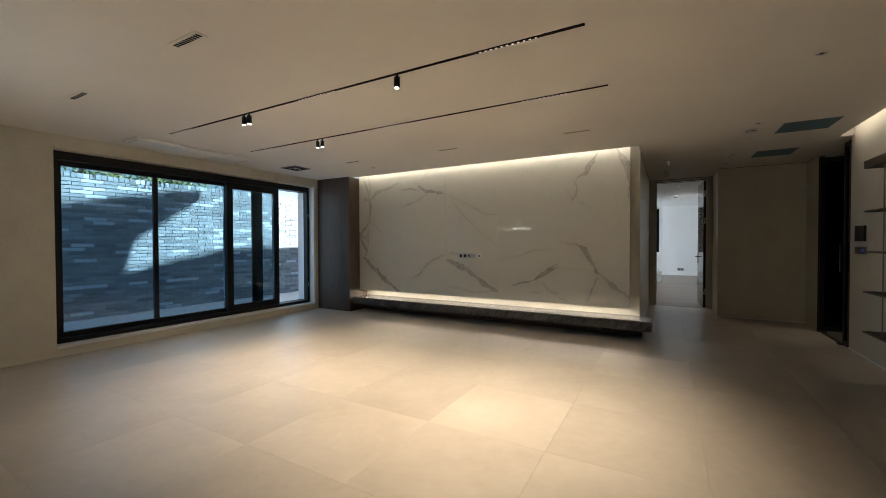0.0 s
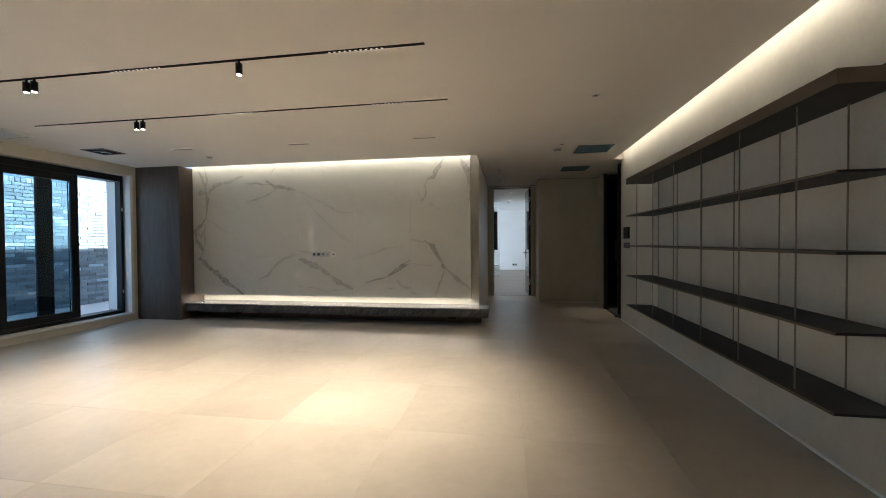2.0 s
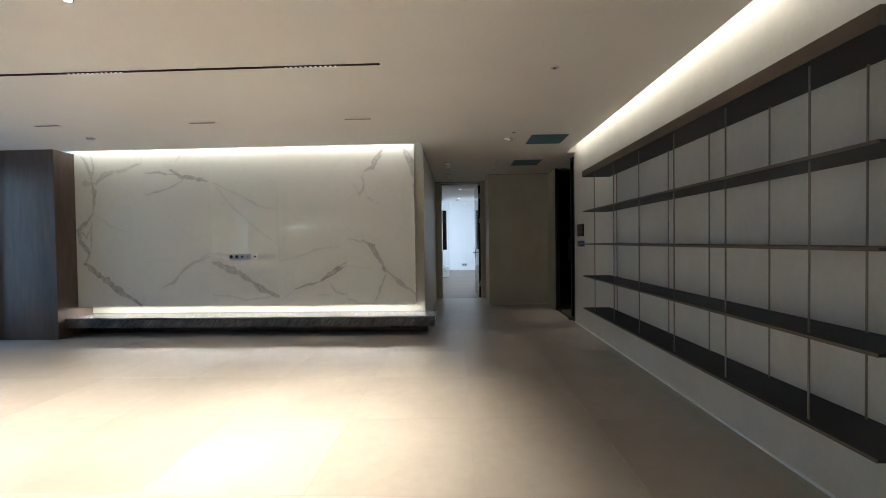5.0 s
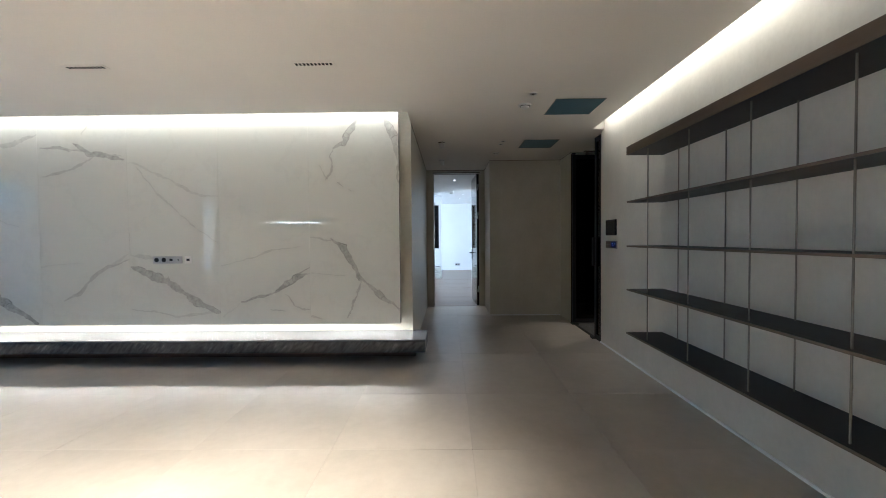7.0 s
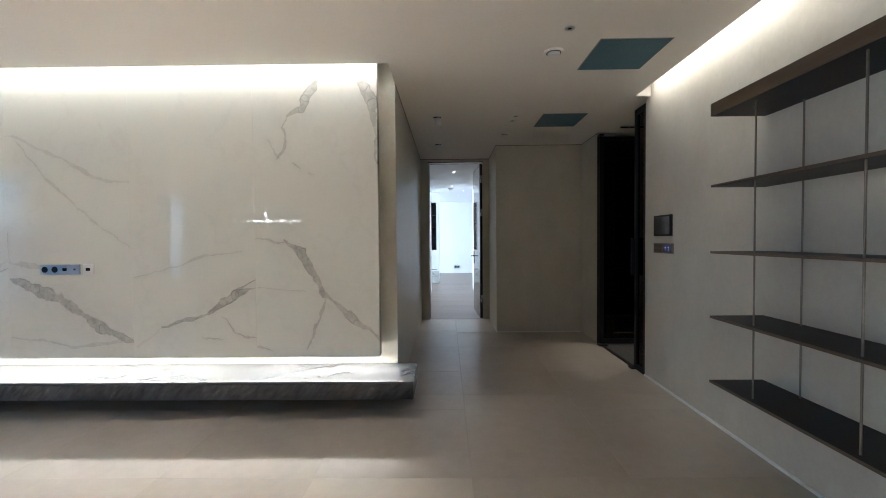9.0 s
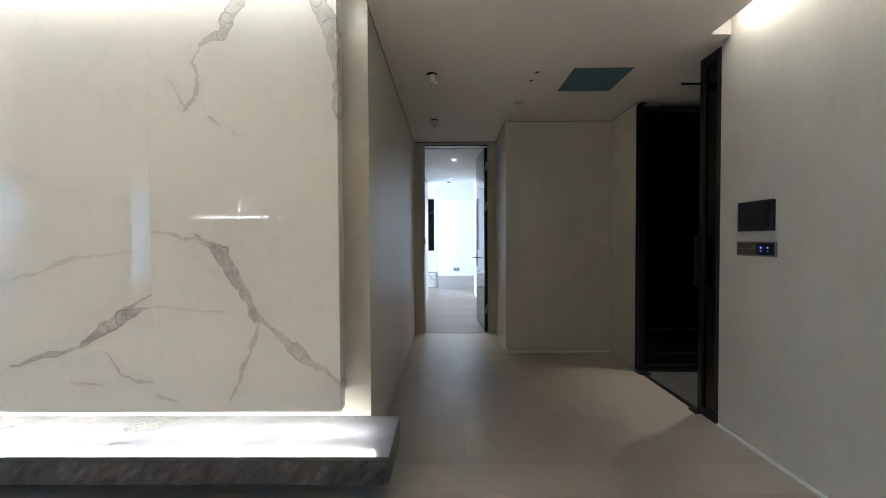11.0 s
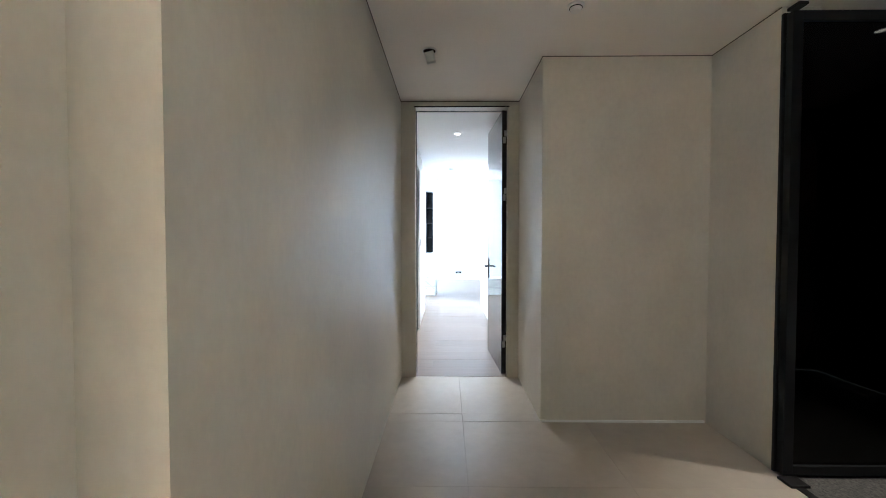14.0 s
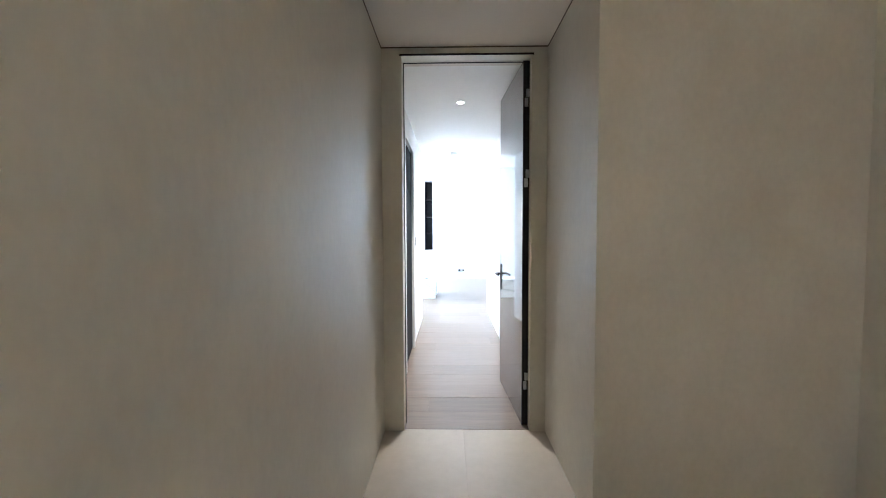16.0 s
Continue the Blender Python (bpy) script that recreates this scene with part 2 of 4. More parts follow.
def stone_material(veins):
    """One white stone slab: each vein is a ragged line through a few places (x, z) of the wall, with its half width and strength."""
    m = material("veined_white_stone", (0.8, 0.78, 0.74), 0.015)
    geo = node(m, "ShaderNodeNewGeometry")

    def calc(op, a, b=0.0, c=0.0, clamp=False):
        n = m.node_tree.nodes.new("ShaderNodeMath")
        n.operation, n.use_clamp = op, clamp
        for i, v in enumerate((a, b, c)):
            if isinstance(v, (int, float)):
                n.inputs[i].default_value = v
            else:
                link(m, v, n.inputs[i])
        return n.outputs[0]

    def ragged(source, scale, size):
        w = node(m, "ShaderNodeTexNoise", Scale=scale, Detail=4.0, Roughness=0.65)
        link(m, geo.outputs["Position"], w.inputs["Vector"])
        c = node(m, "ShaderNodeVectorMath")
        c.operation = "SUBTRACT"
        c.inputs[1].default_value = (0.5, 0.5, 0.5)
        link(m, w.outputs["Color"], c.inputs[0])
        o = node(m, "ShaderNodeVectorMath")
        o.operation = "MULTIPLY_ADD"
        o.inputs[1].default_value = (size, 0, size)
        link(m, c.outputs[0], o.inputs[0])
        link(m, source, o.inputs[2])
        return o.outputs[0]

    place = ragged(ragged(geo.outputs["Position"], 3.4, 0.09), 15.0, 0.034)
    sep = node(m, "ShaderNodeSeparateXYZ")
    link(m, place, sep.inputs[0])
    thick = node(m, "ShaderNodeTexNoise", Scale=7.0, Detail=3.0)
    link(m, geo.outputs["Position"], thick.inputs["Vector"])
    swell = calc("MULTIPLY_ADD", thick.outputs[0], 2.6, -0.35)
    body = edge = rim = None
    for width, strength, *path in veins:
        last = len(path) - 2
        for i, ((x0, z0), (x1, z1)) in enumerate(zip(path, path[1:])):
            dx, dz = x1 - x0, z1 - z0
            px, pz = calc("SUBTRACT", sep.outputs[0], x0), calc("SUBTRACT", sep.outputs[2], z0)
            t = calc("MULTIPLY", calc("MULTIPLY_ADD", px, dx, calc("MULTIPLY", pz, dz)), 1 / (dx * dx + dz * dz), clamp=True)
            ex, ez = calc("MULTIPLY_ADD", t, -dx, px), calc("MULTIPLY_ADD", t, -dz, pz)
            d = calc("SQRT", calc("MULTIPLY_ADD", ex, ex, calc("MULTIPLY", ez, ez)))
            q = calc("DIVIDE", calc("MULTIPLY", d, 1 / width), swell)
            if i == last:
                q = calc("DIVIDE", q, calc("MULTIPLY_ADD", t, -0.7, 1.0))
            elif i == 0:
                q = calc("DIVIDE", q, calc("MULTIPLY_ADD", t, 0.6, 0.4))
            v = calc("MULTIPLY", calc("MULTIPLY", calc("SUBTRACT", 1.1, q, clamp=True), 3.0, clamp=True), strength)
            r = calc("MULTIPLY", calc("SUBTRACT", 1.0, calc("MULTIPLY", calc("ABSOLUTE", calc("SUBTRACT", q, 0.86)), 4.5), clamp=True), strength)
            rim = r if rim is None else calc("MAXIMUM", rim, r)
            h = calc("MULTIPLY", calc("SUBTRACT", 1.0, calc("MULTIPLY", d, 0.16 / width), clamp=True), 0.22 * strength)
            body = v if body is None else calc("MAXIMUM", body, v)
            edge = h if edge is None else calc("MAXIMUM", edge, h)
    patch = node(m, "ShaderNodeTexNoise", Scale=16.0, Detail=6.0, Roughness=0.72)
    link(m, geo.outputs["Position"], patch.inputs["Vector"])
    inside = calc("MULTIPLY", body, calc("MULTIPLY_ADD", patch.outputs[0], 1.5, -0.22, clamp=True))
    inside = calc("MAXIMUM", inside, calc("MULTIPLY", rim, calc("MULTIPLY_ADD", thick.outputs[0], 2.6, -0.7, clamp=True)))
    halo = calc("MULTIPLY", edge, calc("MULTIPLY_ADD", patch.outputs[0], 2.4, -0.7, clamp=True))
    faint = node(m, "ShaderNodeTexNoise", Scale=1.1, Detail=8.0, Roughness=0.62)
    link(m, geo.outputs["Position"], faint.inputs["Vector"])
    hair = calc("SUBTRACT", 1.0, calc("MULTIPLY", calc("ABSOLUTE", calc("SUBTRACT", faint.outputs[0], 0.5)), 55.0), clamp=True)
    amount = calc("MAXIMUM", calc("MAXIMUM", inside, halo), calc("MULTIPLY", hair, 0.05))
    tone = node(m, "ShaderNodeMix")
    tone.data_type = "RGBA"
    tone.inputs[6].default_value, tone.inputs[7].default_value = (0.675, 0.675, 0.622, 1), (0.19, 0.178, 0.17, 1)
    link(m, amount, tone.inputs[0])
    link(m, tone.outputs[2], bsdf(m).inputs["Base Color"])
    return m


STONE_1 = stone_material((
    (0.020, 0.75, (-4.554, 2.347), (-4.452, 2.245), (-4.406, 1.995)),
    (0.014, 0.6, (-4.42, 2.41), (-4.366, 2.2), (-4.43, 2.04)),
    (0.045, 0.6, (-4.50, 2.0), (-4.34, 1.99)),
    (0.026, 0.85, (-4.406, 1.995), (-4.383, 1.87), (-4.39, 1.58)),
    (0.030, 0.9, (-4.39, 1.6), (-4.515, 1.455), (-4.60, 1.37), (-4.58, 1.25), (-4.455, 1.08), (-4.53, 0.95)),
    (0.014, 0.7, (-4.437, 1.5), (-4.424, 1.245), (-4.455, 1.08)),
    (0.016, 0.7, (-4.60, 1.372), (-4.49, 1.287), (-4.42, 1.45)),
    (0.046, 1.0, (-4.53, 0.94), (-4.29, 0.765), (-4.03, 0.55), (-3.77, 0.39)),
    (0.028, 0.6, (-4.345, 1.994), (-4.237, 2.11), (-3.994, 2.16), (-3.73, 2.255)),
    (0.008, 0.35, (-4.39, 1.578), (-4.18, 1.45), (-3.93, 1.35)),
))
STONE_2 = stone_material((
    (0.016, 0.85, (-3.69, 2.122), (-3.48, 2.118), (-3.39, 2.084)),
    (0.028, 0.95, (-3.36, 2.16), (-3.22, 2.06), (-3.05, 2.03), (-2.86, 1.99)),
    (0.012, 0.7, (-3.48, 2.118), (-3.1, 2.05), (-2.88, 2.03)),
    (0.012, 0.6, (-3.1, 2.05), (-3.31, 1.934), (-3.53, 1.872), (-3.70, 1.83)),
    (0.008, 0.4, (-3.26, 2.26), (-3.13, 2.42)),
    (0.017, 0.6, (-3.5, 0.60), (-3.34, 0.68), (-3.206, 0.843), (-3.076, 0.942), (-2.83, 1.02)),
    (0.024, 0.35, (-3.0, 0.97), (-2.83, 1.08)),
    (0.006, 0.3, (-3.70, 0.95), (-3.3, 1.0)),
))
STONE_3 = stone_material((
    (0.008, 0.4, (-2.75, 1.925), (-2.576, 1.707), (-2.3, 1.455), (-2.138, 1.315), (-1.94, 1.175)),
    (0.012, 0.35, (-2.82, 1.96), (-2.68, 1.924), (-2.406, 1.788), (-2.13, 1.647), (-1.92, 1.618)),
    (0.040, 0.85, (-2.82, 0.94), (-2.645, 0.863), (-2.433, 0.788), (-2.267, 0.664), (-2.129, 0.573), (-1.93, 0.488)),
    (0.024, 0.4, (-2.82, 1.06), (-2.70, 1.04), (-2.52, 1.013)),
    (0.010, 0.45, (-2.81, 0.51), (-2.5, 0.492), (-2.33, 0.451), (-2.075, 0.478), (-1.93, 0.516)),
    (0.006, 0.5, (-2.82, 1.3), (-2.815, 1.07)),
))
STONE_4 = stone_material((
    (0.008, 0.45, (-1.92, 0.945), (-1.64, 1.017), (-1.416, 1.087), (-1.13, 1.135)),
    (0.017, 0.95, (-1.71, 0.585), (-1.51, 0.642), (-1.36, 0.686)),
    (0.026, 1.0, (-1.38, 0.68), (-1.283, 0.78), (-1.198, 0.824), (-1.04, 0.878)),
    (0.010, 0.9, (-1.283, 0.78), (-1.169, 0.863), (-1.04, 0.928)),
    (0.010, 0.7, (-1.285, 0.668), (-1.2, 0.56), (-1.136, 0.54), (-1.04, 0.51)),
    (0.008, 0.55, (-1.43, 0.502), (-1.288, 0.484)),
    (0.012, 0.25, (-1.90, 0.449), (-1.71, 0.585)),
))
STONE_5 = stone_material((
    (0.010, 0.55, (-1.035, 1.234), (-0.93, 1.21), (-0.866, 1.181), (-0.797, 1.197)),
    (0.028, 0.9, (-0.83, 1.205), (-0.707, 1.105), (-0.607, 0.955), (-0.541, 0.828), (-0.50, 0.78)),
    (0.024, 0.75, (-0.54, 0.828), (-0.462, 0.758), (-0.394, 0.688), (-0.326, 0.607), (-0.234, 0.571), (-0.155, 0.50)),
    (0.013, 0.7, (-0.53, 0.82), (-0.555, 0.712), (-0.615, 0.573), (-0.664, 0.433)),
    (0.024, 0.8, (-0.54, 2.38), (-0.60, 2.29), (-0.67, 2.2), (-0.69, 2.12), (-0.8, 2.07)),
    (0.010, 0.7, (-0.80, 2.07), (-0.834, 1.996), (-0.81, 1.94), (-0.827, 1.829), (-0.873, 1.795)),
    (0.007, 0.55, (-0.94, 1.918), (-0.883, 1.829), (-0.85, 1.795)),
    (0.007, 0.6, (-0.75, 1.75), (-0.70, 1.706)),
    (0.007, 0.5, (-0.655, 1.68), (-0.60, 1.665)),
    (0.034, 0.8, (-0.33, 2.43), (-0.24, 2.3), (-0.18, 2.17), (-0.155, 1.93)),
    (0.009, 0.5, (-1.025, 0.446), (-0.93, 0.41)),
    (0.006, 0.4, (-1.03, 0.876), (-0.69, 0.84)),
    (0.018, 0.8, (-0.163, 2.1), (-0.16, 1.75)),
))
STONES = (STONE_1, STONE_2, STONE_3, STONE_4, STONE_5)
STONE_BLOCK = stone_material(((0.02, 0.9, (-0.9, 0.1), (0.1, 0.2)), (0.015, 0.8, (-0.5, 0.35), (0.1, 0.05)), (0.02, 0.8, (-0.1, 0.3), (0.1, 0.12))))

# ---- mesh helpers ----


def box(bm, x0, x1, y0, y1, z0, z1, bevel=0.0):
    made = bmesh.ops.create_cube(bm, size=1)["verts"]
    for v in made:
        v.co = Vector(((x0 + x1) / 2 + v.co.x * (x1 - x0), (y0 + y1) / 2 + v.co.y * (y1 - y0), (z0 + z1) / 2 + v.co.z * (z1 - z0)))
    if bevel:
        edges = list({e for v in made for e in v.link_edges})
        bmesh.ops.bevel(bm, geom=edges, offset=bevel, segments=2, profile=0.5, affect="EDGES")
    return bm


def boxes(*rows, bevel=0.0):
    bm = bmesh.new()
    for r in rows:
        box(bm, *r, bevel=bevel)
    return bm


def tube(bm, x, y, z0, z1, r, segments=24, r2=None, axis="z"):
    made = bmesh.ops.create_cone(bm, cap_ends=True, segments=segments, radius1=r, radius2=r if r2 is None else r2, depth=z1 - z0)["verts"]
    turn = {"z": Matrix(), "x": pose(0, 0, 0, 0, 90, 0), "y": pose(0, 0, 0, 90, 0, 0)}[axis]
    mid = {"z": (x, y, (z0 + z1) / 2), "x": ((z0 + z1) / 2, x, y), "y": (x, (z0 + z1) / 2, y)}[axis]
    for v in made:
        v.co = turn @ v.co + Vector(mid)
    return bm


def ring(bm, x, y, z, r, thick, depth, segments=28):
    """A flat ring round an upright axis, from z down by depth."""
    loops = []
    for rr, zz in ((r, z), (r, z - depth), (r - thick, z - depth), (r - thick, z)):
        loops.append([bm.verts.new((x + rr * math.cos(a * math.tau / segments), y + rr * math.sin(a * math.tau / segments), zz)) for a in range(segments)])
    for i in range(4):
        p, q = loops[i], loops[(i + 1) % 4]
        for a in range(segments):
            b = (a + 1) % segments
            bm.faces.new((p[a], p[b], q[b], q[a]))
    return bm


def mesh(name, bm, mat, smooth=False):
    bmesh.ops.recalc_face_normals(bm, faces=bm.faces)
    me = bpy.data.meshes.new(name)
    bm.to_mesh(me)
    bm.free()
    me.materials.append(mat)
    if smooth:
        for p in me.polygons:
            p.use_smooth = len(p.vertices) == 4
    return me


def part(name, bm, mat, parent, label="", smooth=False):
    ob = new(name, mesh(name, bm, mat, smooth))
    ob.parent = parent
    if parent.parent is None:
        ob.matrix_parent_inverse = parent.matrix_world.inverted()
    return tagged(ob, label)


def thing(name, at, label, category, group=""):
    ob = new(name)
    ob.empty_display_size = 0.1
    ob.matrix_basis = Matrix.Translation(at)
    ob.matrix_world = Matrix.Translation(at)
    return tagged(ob, label, category, group)


def structure(name, bm, mat, label="", category=""):
    return tagged(new(name, mesh(name, bm, mat)), label, category, kind="structure")


# ---- large structure ----
T = 0.2
Z1 = CEIL + 0.35
W1 = (1.49, 5.02, 0.117, 2.24)      # window_1: from, to, sill, head
W2 = (-0.55, 0.1, 0.14, 2.22)
wx0, wx1 = WEST - 0.40, WEST
structure("wall_west", boxes((wx0, wx1, SOUTH, W2[0], 0, Z1), (wx0, wx1, W2[1], W1[0] - 0.01, 0, Z1), (wx0, wx1, W1[1] + 0.05, BACK_Y, 0, Z1),
                             (wx0, wx1, W2[0], W2[1], 0, W2[2]), (wx0, wx1, W2[0], W2[1], W2[3], Z1),
                             (wx0, wx1, W1[0] - 0.01, W1[1] + 0.05, 0, W1[2] - 0.03), (wx0, wx1, W1[0] - 0.01, W1[1] + 0.05, W1[3] + 0.03, Z1)), PLASTER,
          "beige trowelled plaster wall with a wide window", "wall")
structure("wall_south", boxes((wx0, EAST + T, SOUTH - T, SOUTH, 0, Z1)), PLASTER, "beige trowelled plaster wall", "wall")
OPEN_Y0, OPEN_Y1 = 6.01, 7.10
structure("wall_east", boxes((EAST, EAST + T, SOUTH, OPEN_Y0, 0, Z1), (EAST, EAST + T, OPEN_Y1, STUB_Y, 0, Z1)), PLASTER,
          "beige trowelled plaster wall behind long shelves", "wall")
structure("wall_stub", boxes((HALL_X1, EAST + T, STUB_Y, DOOR_Y + 0.16, 0, Z1)), PLASTER, "beige plaster wall beside the door passage", "wall")
structure("wall_north", boxes((-4.64, HALL_X0, BACK_Y, BACK_Y + 0.2, 0, Z1), (HALL_X0 - 0.2, HALL_X0, BACK_Y + 0.2, DOOR_Y + 0.16, 0, Z1)), PLASTER,
          "beige plaster wall carrying the stone panel and turning into the passage", "wall")
DX0, DX1, DZ = 0.06, 0.88, 2.35
structure("wall_door", boxes((HALL_X0, DX0, DOOR_Y, DOOR_Y + 0.16, 0, Z1), (DX1, HALL_X1, DOOR_Y, DOOR_Y + 0.16, 0, Z1), (DX0, DX1, DOOR_Y, DOOR_Y + 0.16, DZ, Z1)), PLASTER,
          "beige plaster wall round the bedroom door", "wall")
structure("ceiling", boxes((WEST, 1.925, SOUTH, 5.25, CEIL, CEIL + 0.05), (-4.64, HALL_X0, 5.25, 5.26, CEIL, CEIL + 0.05), (HALL_X0, 1.925, 5.25, 5.93, CEIL, CEIL + 0.05),
                           (HALL_X0, EAST + 1.7, 5.93, DOOR_Y, CEIL, CEIL + 0.05), (HALL_X0 - 0.004, HALL_X0, 5.26, BACK_Y, CEIL + 0.05, Z1),
                           (1.915, 1.925, SOUTH, 5.93, CEIL + 0.05, Z1), (1.925, EAST, 5.93, 5.95, CEIL + 0.05, Z1), (-4.64, 0, 5.25, 5.26, CEIL + 0.05, Z1),
                           (wx0, EAST + T, SOUTH - T, DOOR_Y + 0.16, Z1, Z1 + 0.1)), CEILING, "smooth off-white painted ceiling with light slots", "ceiling")
structure("pilaster", boxes((WEST + 0.002, -4.64, 5.12, BACK_Y + 0.2, 0.0, CEIL - 0.002), bevel=0.003), WOODPANEL, "dark smoked oak veneer corner pier", "wall panel")
floor = structure("floor", boxes((WEST - 0.02, EAST + 0.02, SOUTH, DOOR_Y + 0.02, -0.12, -0.006)), GROUT, "large beige porcelain floor tiles", "floor")
structure("baseboard", boxes((EAST - 0.010, EAST, SOUTH, OPEN_Y0 - 0.002, 0, 0.016), (HALL_X1, EAST - 0.010, STUB_Y - 0.008, STUB_Y, 0, 0.014)), WHITE_PAINT, "thin pale trim at the foot of the wall", "baseboard")

# dark strips set on the walls to draw the shade of the ceiling gap
structure("trim", boxes((HALL_X0, HALL_X0 + 0.003, BACK_Y, DOOR_Y, CEIL - 0.007, CEIL), (HALL_X0, HALL_X1, DOOR_Y - 0.003, DOOR_Y, CEIL - 0.007, CEIL), (HALL_X1 - 0.003, HALL_X1, STUB_Y, DOOR_Y, CEIL - 0.007, CEIL),
                        (HALL_X1, EAST, STUB_Y - 0.003, STUB_Y, CEIL - 0.005, CEIL), (EAST - 0.003, EAST, OPEN_Y1, STUB_Y, CEIL - 0.005, CEIL)), WOODPANEL, "thin dark strip drawn as the shadow line under the ceiling", "trim")
structure("baseboard_west", boxes((WEST, WEST + 0.010, SOUTH, 5.118, 0, 0.065), bevel=0.002), PLASTER, "low beige baseboard under the window", "baseboard")

# bedroom beyond the door
BX0, BX1, BFAR, BWIDE = -0.03, 0.95, 16.5, 2.6
structure("bedroom_floor", boxes((-3.2, BWIDE, DOOR_Y + 0.02, BFAR, -0.12, -0.002)), OAK, "pale oak floor in soft daylight", "floor")
structure("bedroom_wall_west", boxes((BX0 - 0.15, BX0, DOOR_Y + 0.16, 9.50, 0, 2.7), (BX0 - 0.15, BX0, 10.25, 11.6, 0, 2.7), (BX0 - 0.15, BX0, 9.50, 10.25, 2.1, 2.7),
                                     (-3.2, BX0, 11.6, 11.75, 0, 2.7)), WHITE_PAINT, "white painted wall with a side door", "wall")
structure("bedroom_wall_east", boxes((BX1, BX1 + 0.15, DOOR_Y + 0.16, 12.05, 0, 2.7), (BX1, BWIDE, 12.05, 12.2, 0, 2.7), (BWIDE, BWIDE + 0.15, 12.05, BFAR, 0, 2.7)), WHITE_PAINT, "white painted wall", "wall")
structure("bedroom_wall_north", boxes((-3.2, BWIDE + 0.15, BFAR, BFAR + 0.15, 0, 2.7)), WHITE_PAINT, "white painted wall in daylight", "wall")
structure("bedroom_wall_window", boxes((-3.2, -3.05, 11.75, 12.4, 0, 2.7), (-3.2, -3.05, 15.8, BFAR, 0, 2.7), (-3.2, -3.05, 12.4, 15.8, 0, 0.3), (-3.2, -3.05, 12.4, 15.8, 2.3, 2.7)),
          WHITE_PAINT, "white painted wall with a wide window", "wall")
structure("bedroom_ceiling", boxes((-3.2, BX1 + 0.15, DOOR_Y + 0.16, 11.75, 2.36, 2.5), (-3.2, BWIDE + 0.15, 11.75, BFAR + 0.15, 2.52, 2.65), (-3.2, BX1 + 0.15, 11.73, 11.75, 2.5, 2.7)), WHITE_PAINT, "white painted bedroom ceiling", "ceiling")
PIER_Y = 13.78
structure("bedroom_pier", boxes((-0.75, -0.125, PIER_Y, PIER_Y + 0.32, 0, 2.52), (0.03, 0.115, PIER_Y, PIER_Y + 0.32, 0, 2.52), (-0.125, 0.03, PIER_Y, PIER_Y + 0.32, 0, 0.89), (-0.125, 0.03, PIER_Y, PIER_Y + 0.32, 2.25, 2.52), (-0.125, 0.03, PIER_Y + 0.26, PIER_Y + 0.32, 0.89, 2.25)), WHITE_PAINT, "white painted pier with a tall recess", "wall")
# unseen box added behind the side door to block sky light
structure("unseen_side_room_box", boxes((-1.0, -0.9, 9.3, 10.5, 0, 2.5), (-1.0, BX0 - 0.15, 9.2, 9.3, 0, 2.5), (-1.0, BX0 - 0.15, 10.5, 10.6, 0, 2.5), (-1.0, BX0 - 0.15, 9.2, 10.6, 2.5, 2.6)), DARKWALL, "unseen dark box that keeps light out behind the side door", "wall")

# vestibule beside the hall
structure("vestibule_wall", boxes((EAST + 1.7, EAST + 1.8, 5.4, 7.6, 0, 2.6), (EAST + T, EAST + 1.7, 5.3, 5.4, 0, 2.6), (EAST + T, EAST + 1.7, 7.6, 7.7, 0, 2.6)), DARKWALL,
          "dark brown panelled vestibule wall", "wall")
structure("vestibule_ceiling", boxes((EAST + T, EAST + 1.7, 5.4, 5.93, CEIL, CEIL + 0.05), (EAST + T, EAST + 1.8, 5.3, 7.7, CEIL + 0.06, CEIL + 0.16)), CEILING, "off-white vestibule ceiling", "ceiling")
structure("vestibule_floor", boxes((EAST + 0.02, EAST + 1.7, 5.4, 7.6, -0.1, -0.004)), TERRAZZO, "pebble terrazzo vestibule floor", "floor")

# garden court outside the window
structure("ground", boxes((-400, GARDEN_X - 0.3, -400, 400, -0.35, -0.25), (GARDEN_X - 0.3, wx0, -400, 400, -0.35, -0.02)), CONCRETE, "pale concrete paving of the court", "ground")
gw = structure("garden_wall", boxes((GARDEN_X - 0.25, GARDEN_X - 0.012, -4, 14, -0.1, 2.36)), MORTAR, "grey brick garden wall", "wall")
# unseen slab added overhead; its outline shapes the shadow on the garden wall
SHADE_OUTLINE = ((-2.6, -8.0), (-5.13, 6.24), (-4.54, 5.48), (-3.95, 5.6), (-4.22, 7.3), (-4.5, 20.0), (8.0, 20.0), (8.0, -8.0))
bm = bmesh.new()
for z in (6.0, 6.25):
    bm.faces.new([bm.verts.new((x, y, z)) for x, y in SHADE_OUTLINE])
bm.verts.ensure_lookup_table()
n = len(SHADE_OUTLINE)
for i in range(n):
    j = (i + 1) % n
    bm.faces.new((bm.verts[i], bm.verts[j], bm.verts[n + j], bm.verts[n + i]))
structure("unseen_shade_slab", bm, RENDER, "unseen slab shaped to shade the garden wall", "roof")

# ---- windows ----


